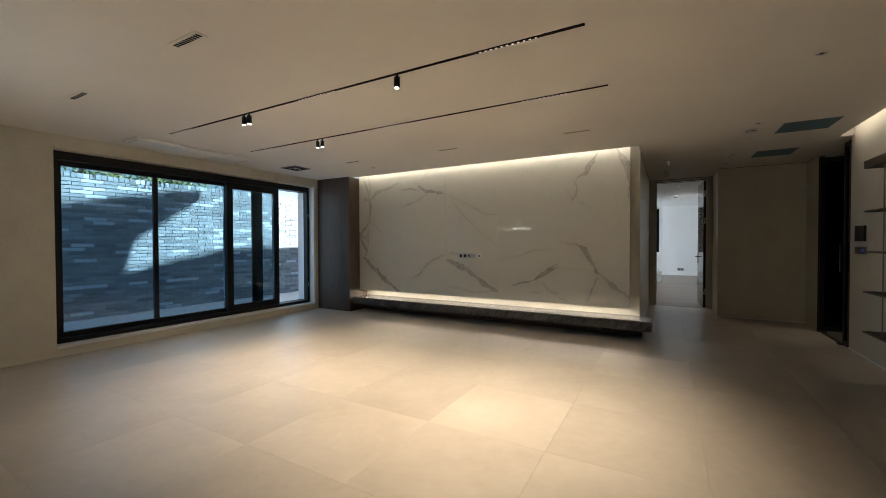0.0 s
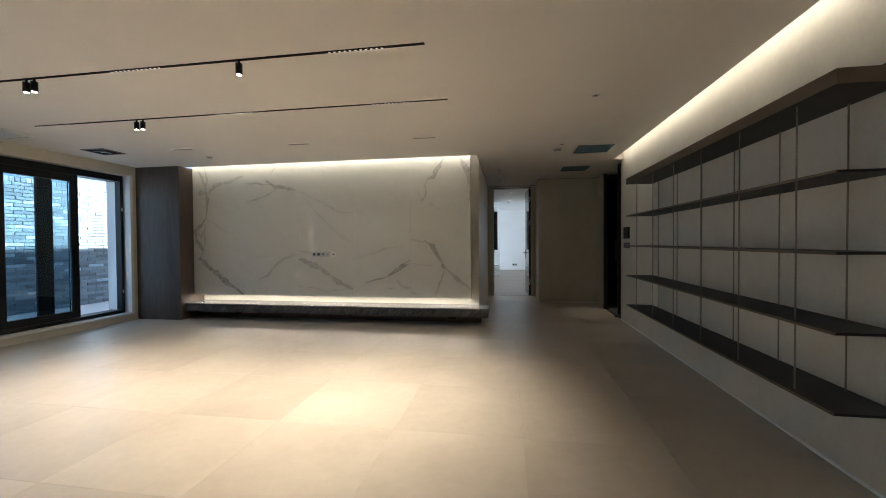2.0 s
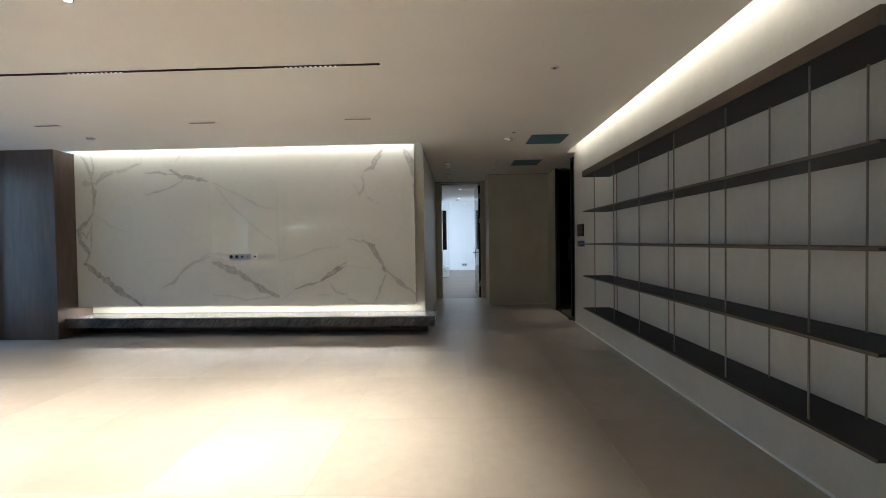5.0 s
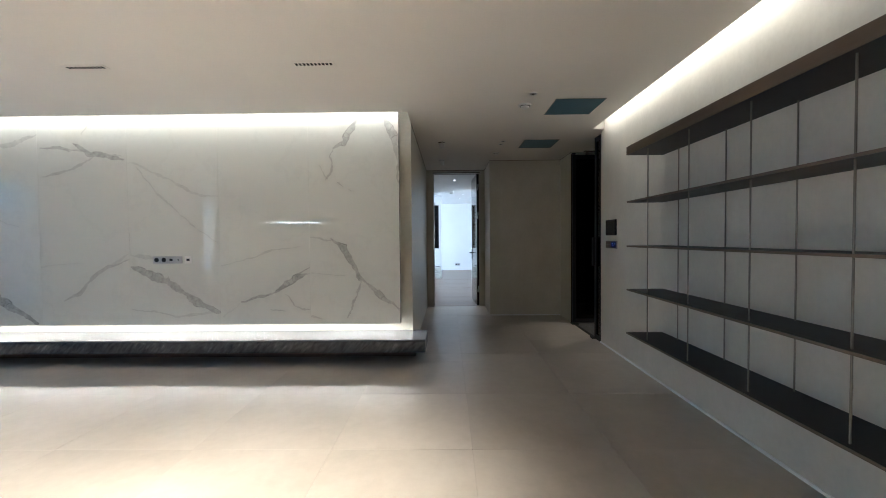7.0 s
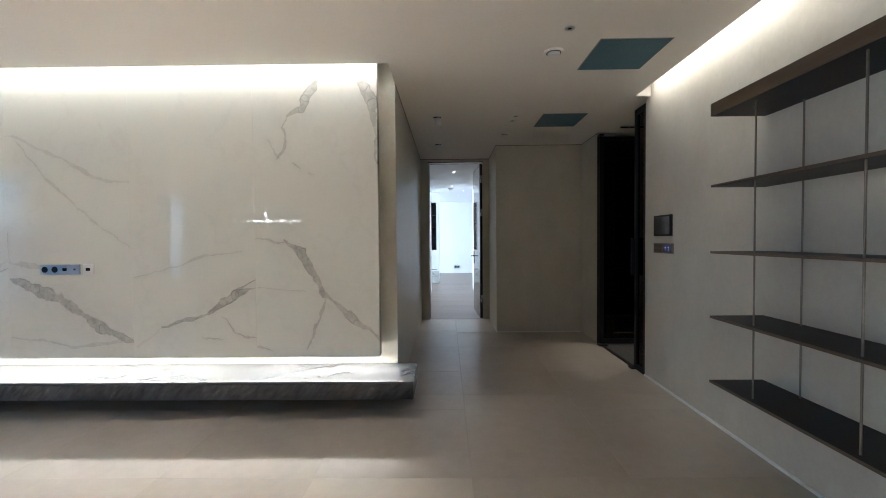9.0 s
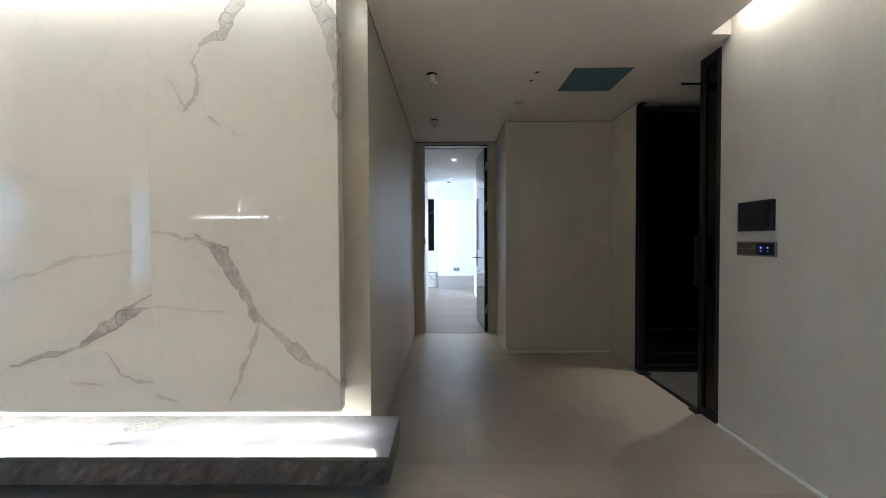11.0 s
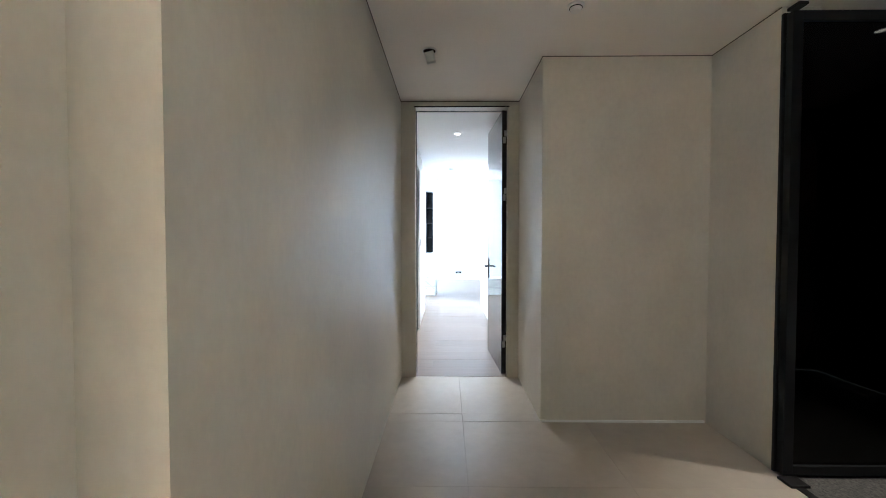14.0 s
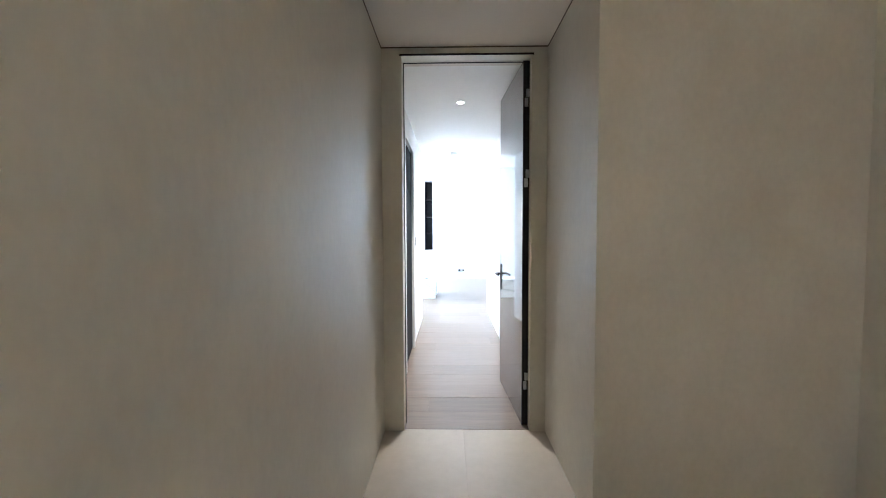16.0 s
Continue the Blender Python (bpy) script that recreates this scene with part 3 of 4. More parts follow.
def sash(parent, x0, x1, y0, y1, z0, z1, stile, mullions=(), label="", glass=GLASS):
    """One framed leaf with its panes, its face along y."""
    leaf = part("sash", boxes((x0, x1, y0, y0 + stile, z0, z1), (x0, x1, y1 - stile, y1, z0, z1), (x0, x1, y0 + stile, y1 - stile, z0, z0 + stile), (x0, x1, y0 + stile, y1 - stile, z1 - stile, z1), bevel=0.003), BLACK, parent, label)
    marks = [y0 + stile, *mullions, y1 - stile]
    for a, b in zip(marks, marks[1:]):
        pane = part("pane", boxes(((x0 + x1) / 2 - 0.004, (x0 + x1) / 2 + 0.004, a + 0.002, b - 0.002, z0 + stile, z1 - stile)), glass, leaf, "tinted glass pane")
        pane.visible_shadow = False
    for y in mullions:
        part("mullion", boxes((x0 + 0.005, x1 - 0.005, y - 0.028, y + 0.028, z0 + stile, z1 - stile), bevel=0.003), BLACK, leaf)
    return leaf


y0, y1, z0, z1 = W1
WF = WEST - 0.12
win = tagged(thing("window_1", (WF - 0.1, (y0 + y1) / 2, z0), "wide black aluminium sliding window, one leaf slid open", "window"), kind="structure")
part("window_frame", boxes((WF - 0.2, WF, y0, y0 + 0.06, z0, z1), (WF - 0.10, WF, y1 - 0.045, y1, z0, z1), (WF - 0.2, WF, y0 + 0.06, y1 - 0.045, z0, z0 + 0.05), (WF - 0.2, WF, y0 + 0.06, y1 - 0.045, z1 - 0.09, z1), bevel=0.003), BLACK, win)
sash(win, WF - 0.16, WF - 0.11, y0 + 0.06, 3.535, z0 + 0.05, z1 - 0.09, 0.055, (2.545,), "fixed double leaf")
leaf = sash(win, WF - 0.09, WF - 0.03, 3.47, 4.39, z0 + 0.05, z1 - 0.09, 0.095, (), "sliding leaf slid part open")
part("rear_stile", boxes((WF - 0.195, WF - 0.165, 3.98, 4.17, z0 + 0.05, z1 - 0.09), bevel=0.003), BLACK, win, "black stile of the rear leaf")
part("handle", boxes((WF - 0.03, WF - 0.005, 4.325, 4.355, 0.91, 1.19), bevel=0.006), BLACK, leaf, "black pull handle")
part("latch", boxes((WF - 0.03, WF - 0.014, 4.315, 4.365, 1.22, 1.26), bevel=0.004), BLACK, leaf, "small black latch")
part("outer_reveal", boxes((WF - 0.27, WF - 0.102, y1 - 0.03, y1 + 0.003, z0, z1), bevel=0.002), WHITE_PAINT, win, "white outer reveal")
part("window_sill", boxes((WEST - 0.39, WEST + 0.006, y0 - 0.008, y1 + 0.048, z0 - 0.028, z0 - 0.002), bevel=0.004), WHITE_PAINT, win, "pale window sill")
part("jamb_lining", boxes((WEST - 0.39, WEST + 0.003, y1 + 0.004, y1 + 0.048, z0, z1 + 0.02), bevel=0.002), WHITE_PAINT, win, "white jamb lining")
part("head_lining", boxes((WEST - 0.39, WEST + 0.003, y0, y1 + 0.003, z1 + 0.003, z1 + 0.028), bevel=0.002), PLASTER, win)
for z in (1.72, 0.45):
    part("lock_keep", boxes((WF + 0.0005, WF + 0.010, y1 - 0.036, y1 - 0.018, z - 0.025, z + 0.025), bevel=0.003), STEEL, win, "small steel catch")

y0, y1, z0, z1 = W2
win = tagged(thing("window_2", (WEST - 0.1, (y0 + y1) / 2, z0), "black aluminium window behind the walk", "window"), kind="structure")
part("window_frame", boxes((WEST - 0.2, WEST, y0, y0 + 0.06, z0, z1), (WEST - 0.2, WEST, y1 - 0.06, y1, z0, z1), (WEST - 0.2, WEST, y0 + 0.06, y1 - 0.06, z0, z0 + 0.05), (WEST - 0.2, WEST, y0 + 0.06, y1 - 0.06, z1 - 0.06, z1), bevel=0.003), BLACK, win)
sash(win, WEST - 0.16, WEST - 0.11, y0 + 0.06, y1 - 0.06, z0 + 0.05, z1 - 0.06, 0.06, (), "", CLEAR)

# ---- stone wall and bench ----
panel = tagged(thing("feature_wall_cladding", (-2.38, NORTH, 0.366), "glossy white stone slabs with grey veins, lit from above", "cladding"))
edges = [-4.632, -3.713, -2.826, -1.928, -1.037, -0.153]
for a, b, stone in zip(edges, edges[1:], STONES):
    part("slab", boxes((a + 0.0004, b - 0.0004, NORTH, NORTH + 0.03, 0.366, CEIL + 0.12)), stone, panel)
part("side_return", boxes((-0.170, -0.1545, NORTH + 0.031, NORTH + 0.085, 0.366, CEIL + 0.12)), STONE_5, panel, "veined stone edge return")
part("carcass", boxes((-4.60, -0.188, NORTH + 0.032, BACK_Y, 0.40, CEIL + 0.10)), PLASTER, panel, "beige edge behind the slabs")
part("led_strip", boxes((-4.55, -0.2, 5.45, 5.47, 0.392, 0.40)), LED, panel, "warm light strip under the panel")

bench = thing("stone_bench", (-2.2, 5.4, 0.13), "long floating bench of dark grey veined marble", "bench")
part("top", boxes((-4.638, 0.10, 5.20, BACK_Y - 0.002, 0.235, 0.252), bevel=0.002), BENCHTOP_LIT, bench)
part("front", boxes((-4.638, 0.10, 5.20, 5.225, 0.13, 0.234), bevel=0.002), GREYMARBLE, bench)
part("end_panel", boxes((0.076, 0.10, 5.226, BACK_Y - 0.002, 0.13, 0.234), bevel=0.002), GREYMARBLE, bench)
part("underside", boxes((-4.63, 0.075, 5.226, BACK_Y - 0.002, 0.132, 0.15)), BLACK, bench)
part("plinth", boxes((-4.63, -0.02, 5.52, BACK_Y - 0.002, 0.0, 0.131)), WOODPANEL, bench, "recessed dark plinth")


def socket_plate(x, y, z, gangs, label, size=0.072, mat=STEEL, kinds="oojs"):
    """A row of outlets on a wall that faces south."""
    plate = thing("socket_plate", (x, y, z), label, "socket")
    w = size * gangs / 2
    part("plate", boxes((x - w, x + w, y - 0.009, y, z - size / 2, z + size / 2), bevel=0.002), mat, plate)
    for i in range(gangs):
        cx = x - w + size * (i + 0.5)
        if kinds[i] == "o":
            part("outlet", tube(bmesh.new(), cx, z, y - 0.011, y - 0.0085, 0.022, 20, axis="y"), SCREEN, plate)
        else:
            w2, h2 = (0.015, 0.011) if kinds[i] == "j" else (0.006, 0.006)
            part("jack", boxes((cx - w2, cx + w2, y - 0.011, y - 0.0085, z - h2, z + h2)), SCREEN, plate)
    return plate


socket_plate(-2.44, NORTH - 0.001, 1.01, 4, "steel four-gang outlet plate on the stone panel")
socket_plate(-2.235, NORTH - 0.001, 1.01, 1, "pale single outlet plate on the stone panel", mat=WHITE_PLASTIC, kinds="j")
socket_plate(-3.95, 5.519, 0.075, 2, "dark double outlet under the stone bench", 0.06, BLACK)
socket_plate(-0.45, 5.519, 0.075, 2, "dark double outlet under the stone bench", 0.06, BLACK)

# ---- shelves ----
shelf = thing("wall_shelf", (EAST, 3.2, 0.41), "five-tier dark bronze wall shelf hung on slim rods", "shelf")
SX0, SY0, SY1 = 1.76, 1.70, 4.73
part("top_shelf", boxes((SX0, EAST - 0.001, SY0, SY1, 1.85, 1.865), bevel=0.001), BRONZE, shelf)
part("top_fascia", boxes((SX0 - 0.004, SX0, SY0 - 0.004, SY1, 1.85, 1.916), (SX0, EAST - 0.001, SY0 - 0.004, SY0, 1.85, 1.916)), BRONZE_EDGE, shelf, "brown bronze fascia")
part("end_bracket", boxes((EAST - 0.014, EAST - 0.001, SY0, SY0 + 0.18, 1.866, 1.972), bevel=0.002), BLACK, shelf, "black wall bracket")
for z in (1.477, 1.122, 0.772, 0.42):
    tier = part("tier", boxes((SX0 + 0.004, EAST - 0.001, SY0, SY1, z - 0.006, z + 0.006), bevel=0.001), BRONZE, shelf)
    part("edge_strip", boxes((SX0, SX0 + 0.0035, SY0, SY1, z - 0.0065, z + 0.0065)), BRONZE_EDGE, tier)
for k in range(6):
    y = 2.0 + 0.495 * k
    for x in (SX0 + 0.04, EAST - 0.025):
        part("rod", tube(bmesh.new(), x, y, 0.426, 1.85, 0.0042, 10), ROD, shelf)

# ---- wall panels ----
pad = thing("wall_pad", (EAST, 5.715, 1.22), "black touch screen home pad on the wall", "control panel")
part("bezel", boxes((EAST - 0.018, EAST, 5.595, 5.84, 1.215, 1.380), bevel=0.003), BLACK, pad)
part("screen", boxes((EAST - 0.0205, EAST - 0.0185, 5.607, 5.828, 1.228, 1.367)), SCREEN, pad)
sw = thing("light_switch", (EAST, 5.715, 1.08), "bronze switch plate with a small blue display", "switch")
part("plate", boxes((EAST - 0.010, EAST, 5.58, 5.855, 1.078, 1.158), bevel=0.002), ROD, sw)
for i in range(4):
    for j in range(2):
        part("button", boxes((EAST - 0.013, EAST - 0.0102, 5.72 + 0.032 * i, 5.749 + 0.032 * i, 1.086 + 0.034 * j, 1.116 + 0.034 * j), bevel=0.001), BRONZE_EDGE, sw)
dsp = part("display", boxes((EAST - 0.012, EAST - 0.0102, 5.591, 5.713, 1.086, 1.150)), SCREEN, sw, "dark glass display")
for y in (5.63, 5.675):
    for j, r in ((1.126, 0.0055), (1.107, 0.0025)):
        part("dial", tube(bmesh.new(), y, j, EAST - 0.0135, EAST - 0.0122, r, 14, axis="x"), BLUE_LED, dsp, "glowing blue dial")

# ---- ceiling fittings ----


def light_track(y, modules):
    track = thing("light_track", (-2.25, y, CEIL), "slim black recessed magnetic light track", "track light", "ceiling light tracks")
    part("rail", boxes((-4.37, -0.13, y - 0.012, y - 0.0105, CEIL - 0.004, CEIL + 0.0), (-4.37, -0.13, y + 0.0105, y + 0.012, CEIL - 0.004, CEIL + 0.0), (-4.37, -0.13, y - 0.0102, y + 0.0102, CEIL - 0.0025, CEIL)), DARK, track)
    for x0, x1, lit in modules:
        mod = part("linear_module", boxes((x0, x1, y - 0.009, y + 0.009, CEIL - 0.006, CEIL - 0.003)), DARK, track)
        count = max(2, round((x1 - x0) / 0.034))
        for i in range(count):
            x = x0 + (i + 0.5) * (x1 - x0) / count
            part("lens", boxes((x - 0.007, x + 0.007, y - 0.005, y + 0.005, CEIL - 0.0075, CEIL - 0.0062)), lit, mod)
    return track


light_track(2.112, ((-0.76, -0.38, LENS_MODULE), (-2.37, -1.96, LENS_MODULE), (-4.35, -3.95, LENS_DIM)))
light_track(3.06, ((-0.80, -0.42, LENS_MODULE), (-2.35, -1.94, LENS_MODULE), (-4.35, -3.95, LENS_DIM)))


def track_spot(x, y, power, aim=(0, 0)):
    spot = thing("track_spot", (x, y, CEIL), "black cylinder spotlight on the ceiling track", "spotlight", "track spotlights")
    part("stem", tube(bmesh.new(), x, y, CEIL - 0.028, CEIL - 0.004, 0.008, 12), BLACK, spot)
    part("body", ring(tube(bmesh.new(), x, y, CEIL - 0.095, CEIL - 0.026, 0.021, 28), x, y, CEIL - 0.095, 0.021, 0.003, 0.003), BLACK, spot, smooth=True)
    part("lens", tube(bmesh.new(), x, y, CEIL - 0.101, CEIL - 0.0955, 0.0140, 24), LENS, spot, "glowing lens")
    lamp("spot_beam", "SPOT", look((x, y, CEIL - 0.125), (x + aim[0], y + aim[1], 0)), power, WARM, cone=(78, 0.9), radius=0.02)


track_spot(-1.375, 2.112, 85)
track_spot(-3.085, 2.112, 60)
track_spot(-3.015, 2.112, 60)
track_spot(-3.175, 3.06, 60)
track_spot(-3.105, 3.06, 60)
for x, y, p, c in ((-0.57, 2.112, 165, 82), (-2.16, 2.112, 84, 84), (-4.15, 2.112, 30, 80), (-0.61, 3.06, 210, 78), (-2.14, 3.06, 88, 84), (-4.15, 3.06, 40, 80)):
    lamp("module_beam", "SPOT", look((x, y, CEIL - 0.02), (x, y + 0.001, 0)), p, WARM, cone=(c, 1.0), radius=0.05)


def slot_diffuser(x, y, width=0.26):
    d = thing("air_slot", (x, y, CEIL), "narrow white ceiling air slot with dark cells", "air vent", "ceiling air slots")
    part("frame", boxes((x - width / 2 - 0.015, x + width / 2 + 0.015, y - 0.035, y + 0.035, CEIL - 0.004, CEIL), bevel=0.001), CEILING, d)
    for i in range(10):
        cx = x + (i - 4.5) * width / 10
        # flat plate, the shade of the opening put into its colour
        part("cell", boxes((cx - 0.0078, cx + 0.0078, y - 0.016, y + 0.016, CEIL - 0.0055, CEIL - 0.0042)), DARK, d)


for x, y in ((-2.15, 1.14), (-3.79, 1.175), (-2.145, 4.228), (-0.58, 4.228), (-3.72, 4.20)):
    slot_diffuser(x, y)


def downlight(x, y, z, r=0.028, lit=None):
    d = thing("downlight", (x, y, z), "small recessed ceiling downlight with a steel rim", "downlight", "recessed downlights")
    part("rim", ring(bmesh.new(), x, y, z, r + 0.006, 0.005, 0.004), WHITE_PLASTIC, d, smooth=True)
    part("reflector", ring(bmesh.new(), x, y, z, r + 0.0005, 0.007 if lit else 0.017, 0.003), STEEL, d, smooth=True)
    part("lens", tube(bmesh.new(), x, y, z - 0.0025, z - 0.0005, r - 0.0065 if lit else r - 0.0165, 24), lit or DARK, d, "lit lens" if lit else "dark unlit lens")
    return d


for x, y in ((1.011, 6.434), (1.002, 6.584), (1.038, 4.845), (1.089, 3.202)):
    downlight(x, y, CEIL)
smoke = thing("smoke_detector", (0.42, 11.6, 2.36), "round white smoke detector on the bedroom ceiling", "detector")
part("base", tube(bmesh.new(), 0.42, 11.6, 2.345, 2.36, 0.06, 28), WHITE_PLASTIC, smoke, smooth=True)
part("dome", tube(bmesh.new(), 0.42, 11.6, 2.328, 2.344, 0.03, 24, 0.045), WHITE_PLASTIC, smoke, smooth=True)
for x, y in ((0.78, 13.4), (0.70, 14.6)):
    downlight(x, y, 2.52, 0.03, LENS_SOFT)
for x, y in ((0.46, 9.41), (0.445, 11.2)):
    lamp("downlight_beam", "SPOT", look((x, y, 2.345), (x, y + 0.001, 0)), 27, WHITE, cone=(100, 0.8), radius=0.03)
    downlight(x, y, 2.36, 0.035, LENS_SOFT)


def smoke_detector(x, y, r=0.05, label="round white ceiling smoke detector"):
    d = thing("smoke_detector", (x, y, CEIL), label, "detector")
    part("base", tube(bmesh.new(), x, y, CEIL - 0.012, CEIL, r, 32), WHITE_PLASTIC, d, smooth=True)
    part("dome", tube(bmesh.new(), x, y, CEIL - 0.032, CEIL - 0.013, r * 0.55, 28, r * 0.72), WHITE_PLASTIC, d, smooth=True)
    part("slit", ring(bmesh.new(), x, y, CEIL - 0.0125, r * 0.78, 0.006, 0.003), SCREEN, d)


smoke_detector(1.021, 5.118, 0.058)
smoke_detector(0.997, 7.075, 0.042)
smoke_detector(-3.72, 4.666, 0.045)


def adjustable_spot(x, y):
    s = thing("adjustable_spot", (x, y, CEIL), "white adjustable ceiling spotlight, unlit", "spotlight", "hall spotlights")
    part("rim", ring(bmesh.new(), x, y, CEIL, 0.048, 0.008, 0.004), WHITE_PLASTIC, s, smooth=True)
    # flat disc coloured near-black for the shade inside the well
    part("well", tube(bmesh.new(), x, y, CEIL - 0.0025, CEIL - 0.0005, 0.039, 24), DARK, s)
    tilt = pose(x, y, CEIL - 0.016, 24, -14, 0)
    bm = ring(tube(bmesh.new(), 0, 0, -0.046, 0.012, 0.028, 28), 0, 0, -0.046, 0.028, 0.004, 0.014)
    bm.transform(tilt)
    part("barrel", bm, WHITE_PLASTIC, s, smooth=True)
    bm = tube(bmesh.new(), 0, 0, -0.0500, -0.0465, 0.0235, 24)
    bm.transform(tilt)
    part("lens", bm, SCREEN, s, "dark unlit lens")


adjustable_spot(0.248, 6.45)
adjustable_spot(0.235, 7.55)


def hatch(x0, x1, y0, y1):
    h = thing("ceiling_hatch", ((x0 + x1) / 2, (y0 + y1) / 2, CEIL), "square blue-green access hatch in the ceiling", "access hatch", "ceiling hatches")
    part("board", boxes((x0, x1, y0, y1, CEIL - 0.005, CEIL), bevel=0.001), TEAL, h)
    part("shadow_gap", boxes((x0 - 0.006, x1 + 0.006, y0 - 0.006, y1 + 0.006, CEIL - 0.002, CEIL)), GROUT, h)


hatch(1.265, 1.69, 4.972, 5.392)
hatch(1.266, 1.682, 6.378, 6.798)

ac = thing("ceiling_air_unit", (-4.93, 2.65, CEIL), "long white ceiling air conditioner cover beside the window", "air conditioner")
part("cover", boxes((-5.10, -4.76, 1.97, 3.32, CEIL - 0.030, CEIL), bevel=0.008), WHITE_PAINT, ac)
part("flap", boxes((-5.07, -4.90, 2.03, 3.26, CEIL - 0.035, CEIL - 0.031), bevel=0.002), WHITE_PAINT, ac, "closed white flap")
for y in (2.0, 3.29):
    part("end_groove", boxes((-5.07, -4.79, y - 0.004, y + 0.004, CEIL - 0.0315, CEIL - 0.0305)), GROUT, ac)

vent = thing("open_ceiling_box", (-4.81, 4.12, CEIL), "open square ceiling box with loose wiring", "ceiling box")
part("rim", boxes((-4.98, -4.64, 3.96, 3.985, CEIL - 0.006, CEIL), (-4.98, -4.64, 4.255, 4.28, CEIL - 0.006, CEIL), (-4.98, -4.955, 3.985, 4.255, CEIL - 0.006, CEIL), (-4.665, -4.64, 3.985, 4.255, CEIL - 0.006, CEIL)), BRONZE_EDGE, vent, "brown cut edge")
# no real depth here: the shade inside the box is the plate's colour
part("inside", boxes((-4.954, -4.666, 3.986, 4.254, CEIL - 0.0035, CEIL - 0.0005)), DARK, vent, "flat near-black plate drawn for the shaded inside")
part("louvre", boxes((-4.90, -4.72, 4.045, 4.075, CEIL - 0.012, CEIL - 0.004), bevel=0.003), BRONZE_EDGE, vent, "loose brown slat")
part("cable", boxes((-4.86, -4.80, 4.12, 4.135, CEIL - 0.010, CEIL - 0.004), (-4.80, -4.785, 4.12, 4.20, CEIL - 0.010, CEIL - 0.004), bevel=0.002), WHITE_PLASTIC, vent, "short white cable end")

pend = thing("linear_pendant", (-3.3, 0.2, CEIL), "thin glowing line pendant on a fine wire", "pendant lamp")
part("bar", tube(bmesh.new(), 0.2, 1.60, -4.05, -2.6, 0.006, 10, axis="x"), LINE, pend, "thin glowing bar")
bm = bmesh.new()
bow = [Vector((-3.3 - 0.05 * math.sin(a * math.pi / 8), 0.2, 1.604 + 0.30 * a / 8)) for a in range(9)]
for p, q in zip(bow, bow[1:]):
    made = bmesh.ops.create_cone(bm, cap_ends=True, segments=8, radius1=0.006, radius2=0.006, depth=(q - p).length * 1.05)["verts"]
    m = Matrix.Translation((p + q) / 2) @ (q - p).to_track_quat("Z", "Y").to_matrix().to_4x4()
    for v in made:
        v.co = m @ v.co
part("stem", bm, LINE, pend, "short bowed glowing stem")
part("wire", tube(bmesh.new(), -3.3, 0.2, 1.90, CEIL, 0.0025, 8), STEEL, pend)

# ---- bedroom door ----
door = tagged(thing("door_1", (DX1, DOOR_Y + 0.16, 0), "tall glossy taupe bedroom door standing open", "door"), kind="structure")
part("door_frame", boxes((DX0, DX0 + 0.012, DOOR_Y + 0.002, DOOR_Y + 0.158, 0, DZ), (DX0 + 0.012, DX1 - 0.012, DOOR_Y + 0.002, DOOR_Y + 0.158, DZ - 0.012, DZ), (DX1 - 0.012, DX1, DOOR_Y + 0.002, DOOR_Y + 0.158, 0, DZ)), PLASTER, door, "beige jamb lining")
part("seal", boxes((DX0 + 0.012, DX0 + 0.017, DOOR_Y + 0.10, DOOR_Y + 0.106, 0, DZ - 0.012), (DX0 + 0.017, DX1 - 0.012, DOOR_Y + 0.10, DOOR_Y + 0.106, DZ - 0.017, DZ - 0.012)), BLACK, door, "thin black door seal")
# shadow line over the door, drawn as a black strip
part("head_shadow_line", boxes((DX0 + 0.0, DX1, DOOR_Y + 0.0, DOOR_Y + 0.0018, DZ - 0.012, DZ)), BLACK, door, "black strip drawn as the shadow line over the door")
swing = pose(DX1 - 0.010, DOOR_Y + 0.07, 0, 0, 0, 3.2)
bm = boxes((-0.042, 0.0, 0.0, 0.77, 0.008, DZ - 0.018), bevel=0.002)
bm.transform(swing)
leaf = part("leaf", bm, LACQUER, door, "glossy taupe lacquered leaf")
bm = boxes((-0.0425, 0.0005, -0.003, -0.0005, 0.01, DZ - 0.02))
bm.transform(swing)
part("edge_band", bm, BLACK, leaf, "black hinge edge")
for z in (0.30, 1.60, 2.10):
    bm = boxes((-0.034, -0.012, -0.012, -0.004, z - 0.055, z + 0.0), (-0.026, -0.004, -0.012, -0.004, z + 0.004, z + 0.055), bevel=0.003)
    bm.transform(swing)
    part("hinge", bm, STEEL, leaf, "pale concealed hinge")
bm = boxes((-0.05, -0.0425, 0.705, 0.73, 0.79, 1.0), bevel=0.002)
bm.transform(swing)
handle = part("handle", bm, BLACK, leaf, "black lever handle on a long plate")
bm = tube(tube(bmesh.new(), 0.7175, 0.92, -0.092, -0.05, 0.009, 14, axis="x"), -0.088, 0.92, 0.60, 0.727, 0.008, 14, axis="y")
bm.transform(swing)
part("lever", bm, BLACK, handle)

side = tagged(thing("door_2", (BX0, 9.87, 0), "white framed side door standing dark and ajar", "door"), kind="structure")
part("casing", boxes((BX0, BX0 + 0.012, 9.44, 9.50, 0, 2.16), (BX0, BX0 + 0.012, 10.25, 10.31, 0, 2.16), (BX0, BX0 + 0.012, 9.50, 10.25, 2.10, 2.16), bevel=0.002), WHITE_PAINT, side)
# the shade in the side doorway is put into the leaf's near-black colour
part("leaf", boxes((BX0 - 0.05, BX0 - 0.012, 9.52, 10.235, 0.01, 2.09), bevel=0.002), DARK, side, "leaf coloured near-black to show its shade")
sw2 = thing("light_switch", (BX0, 10.6, 1.15), "small grey wall switch beside the side door", "switch")
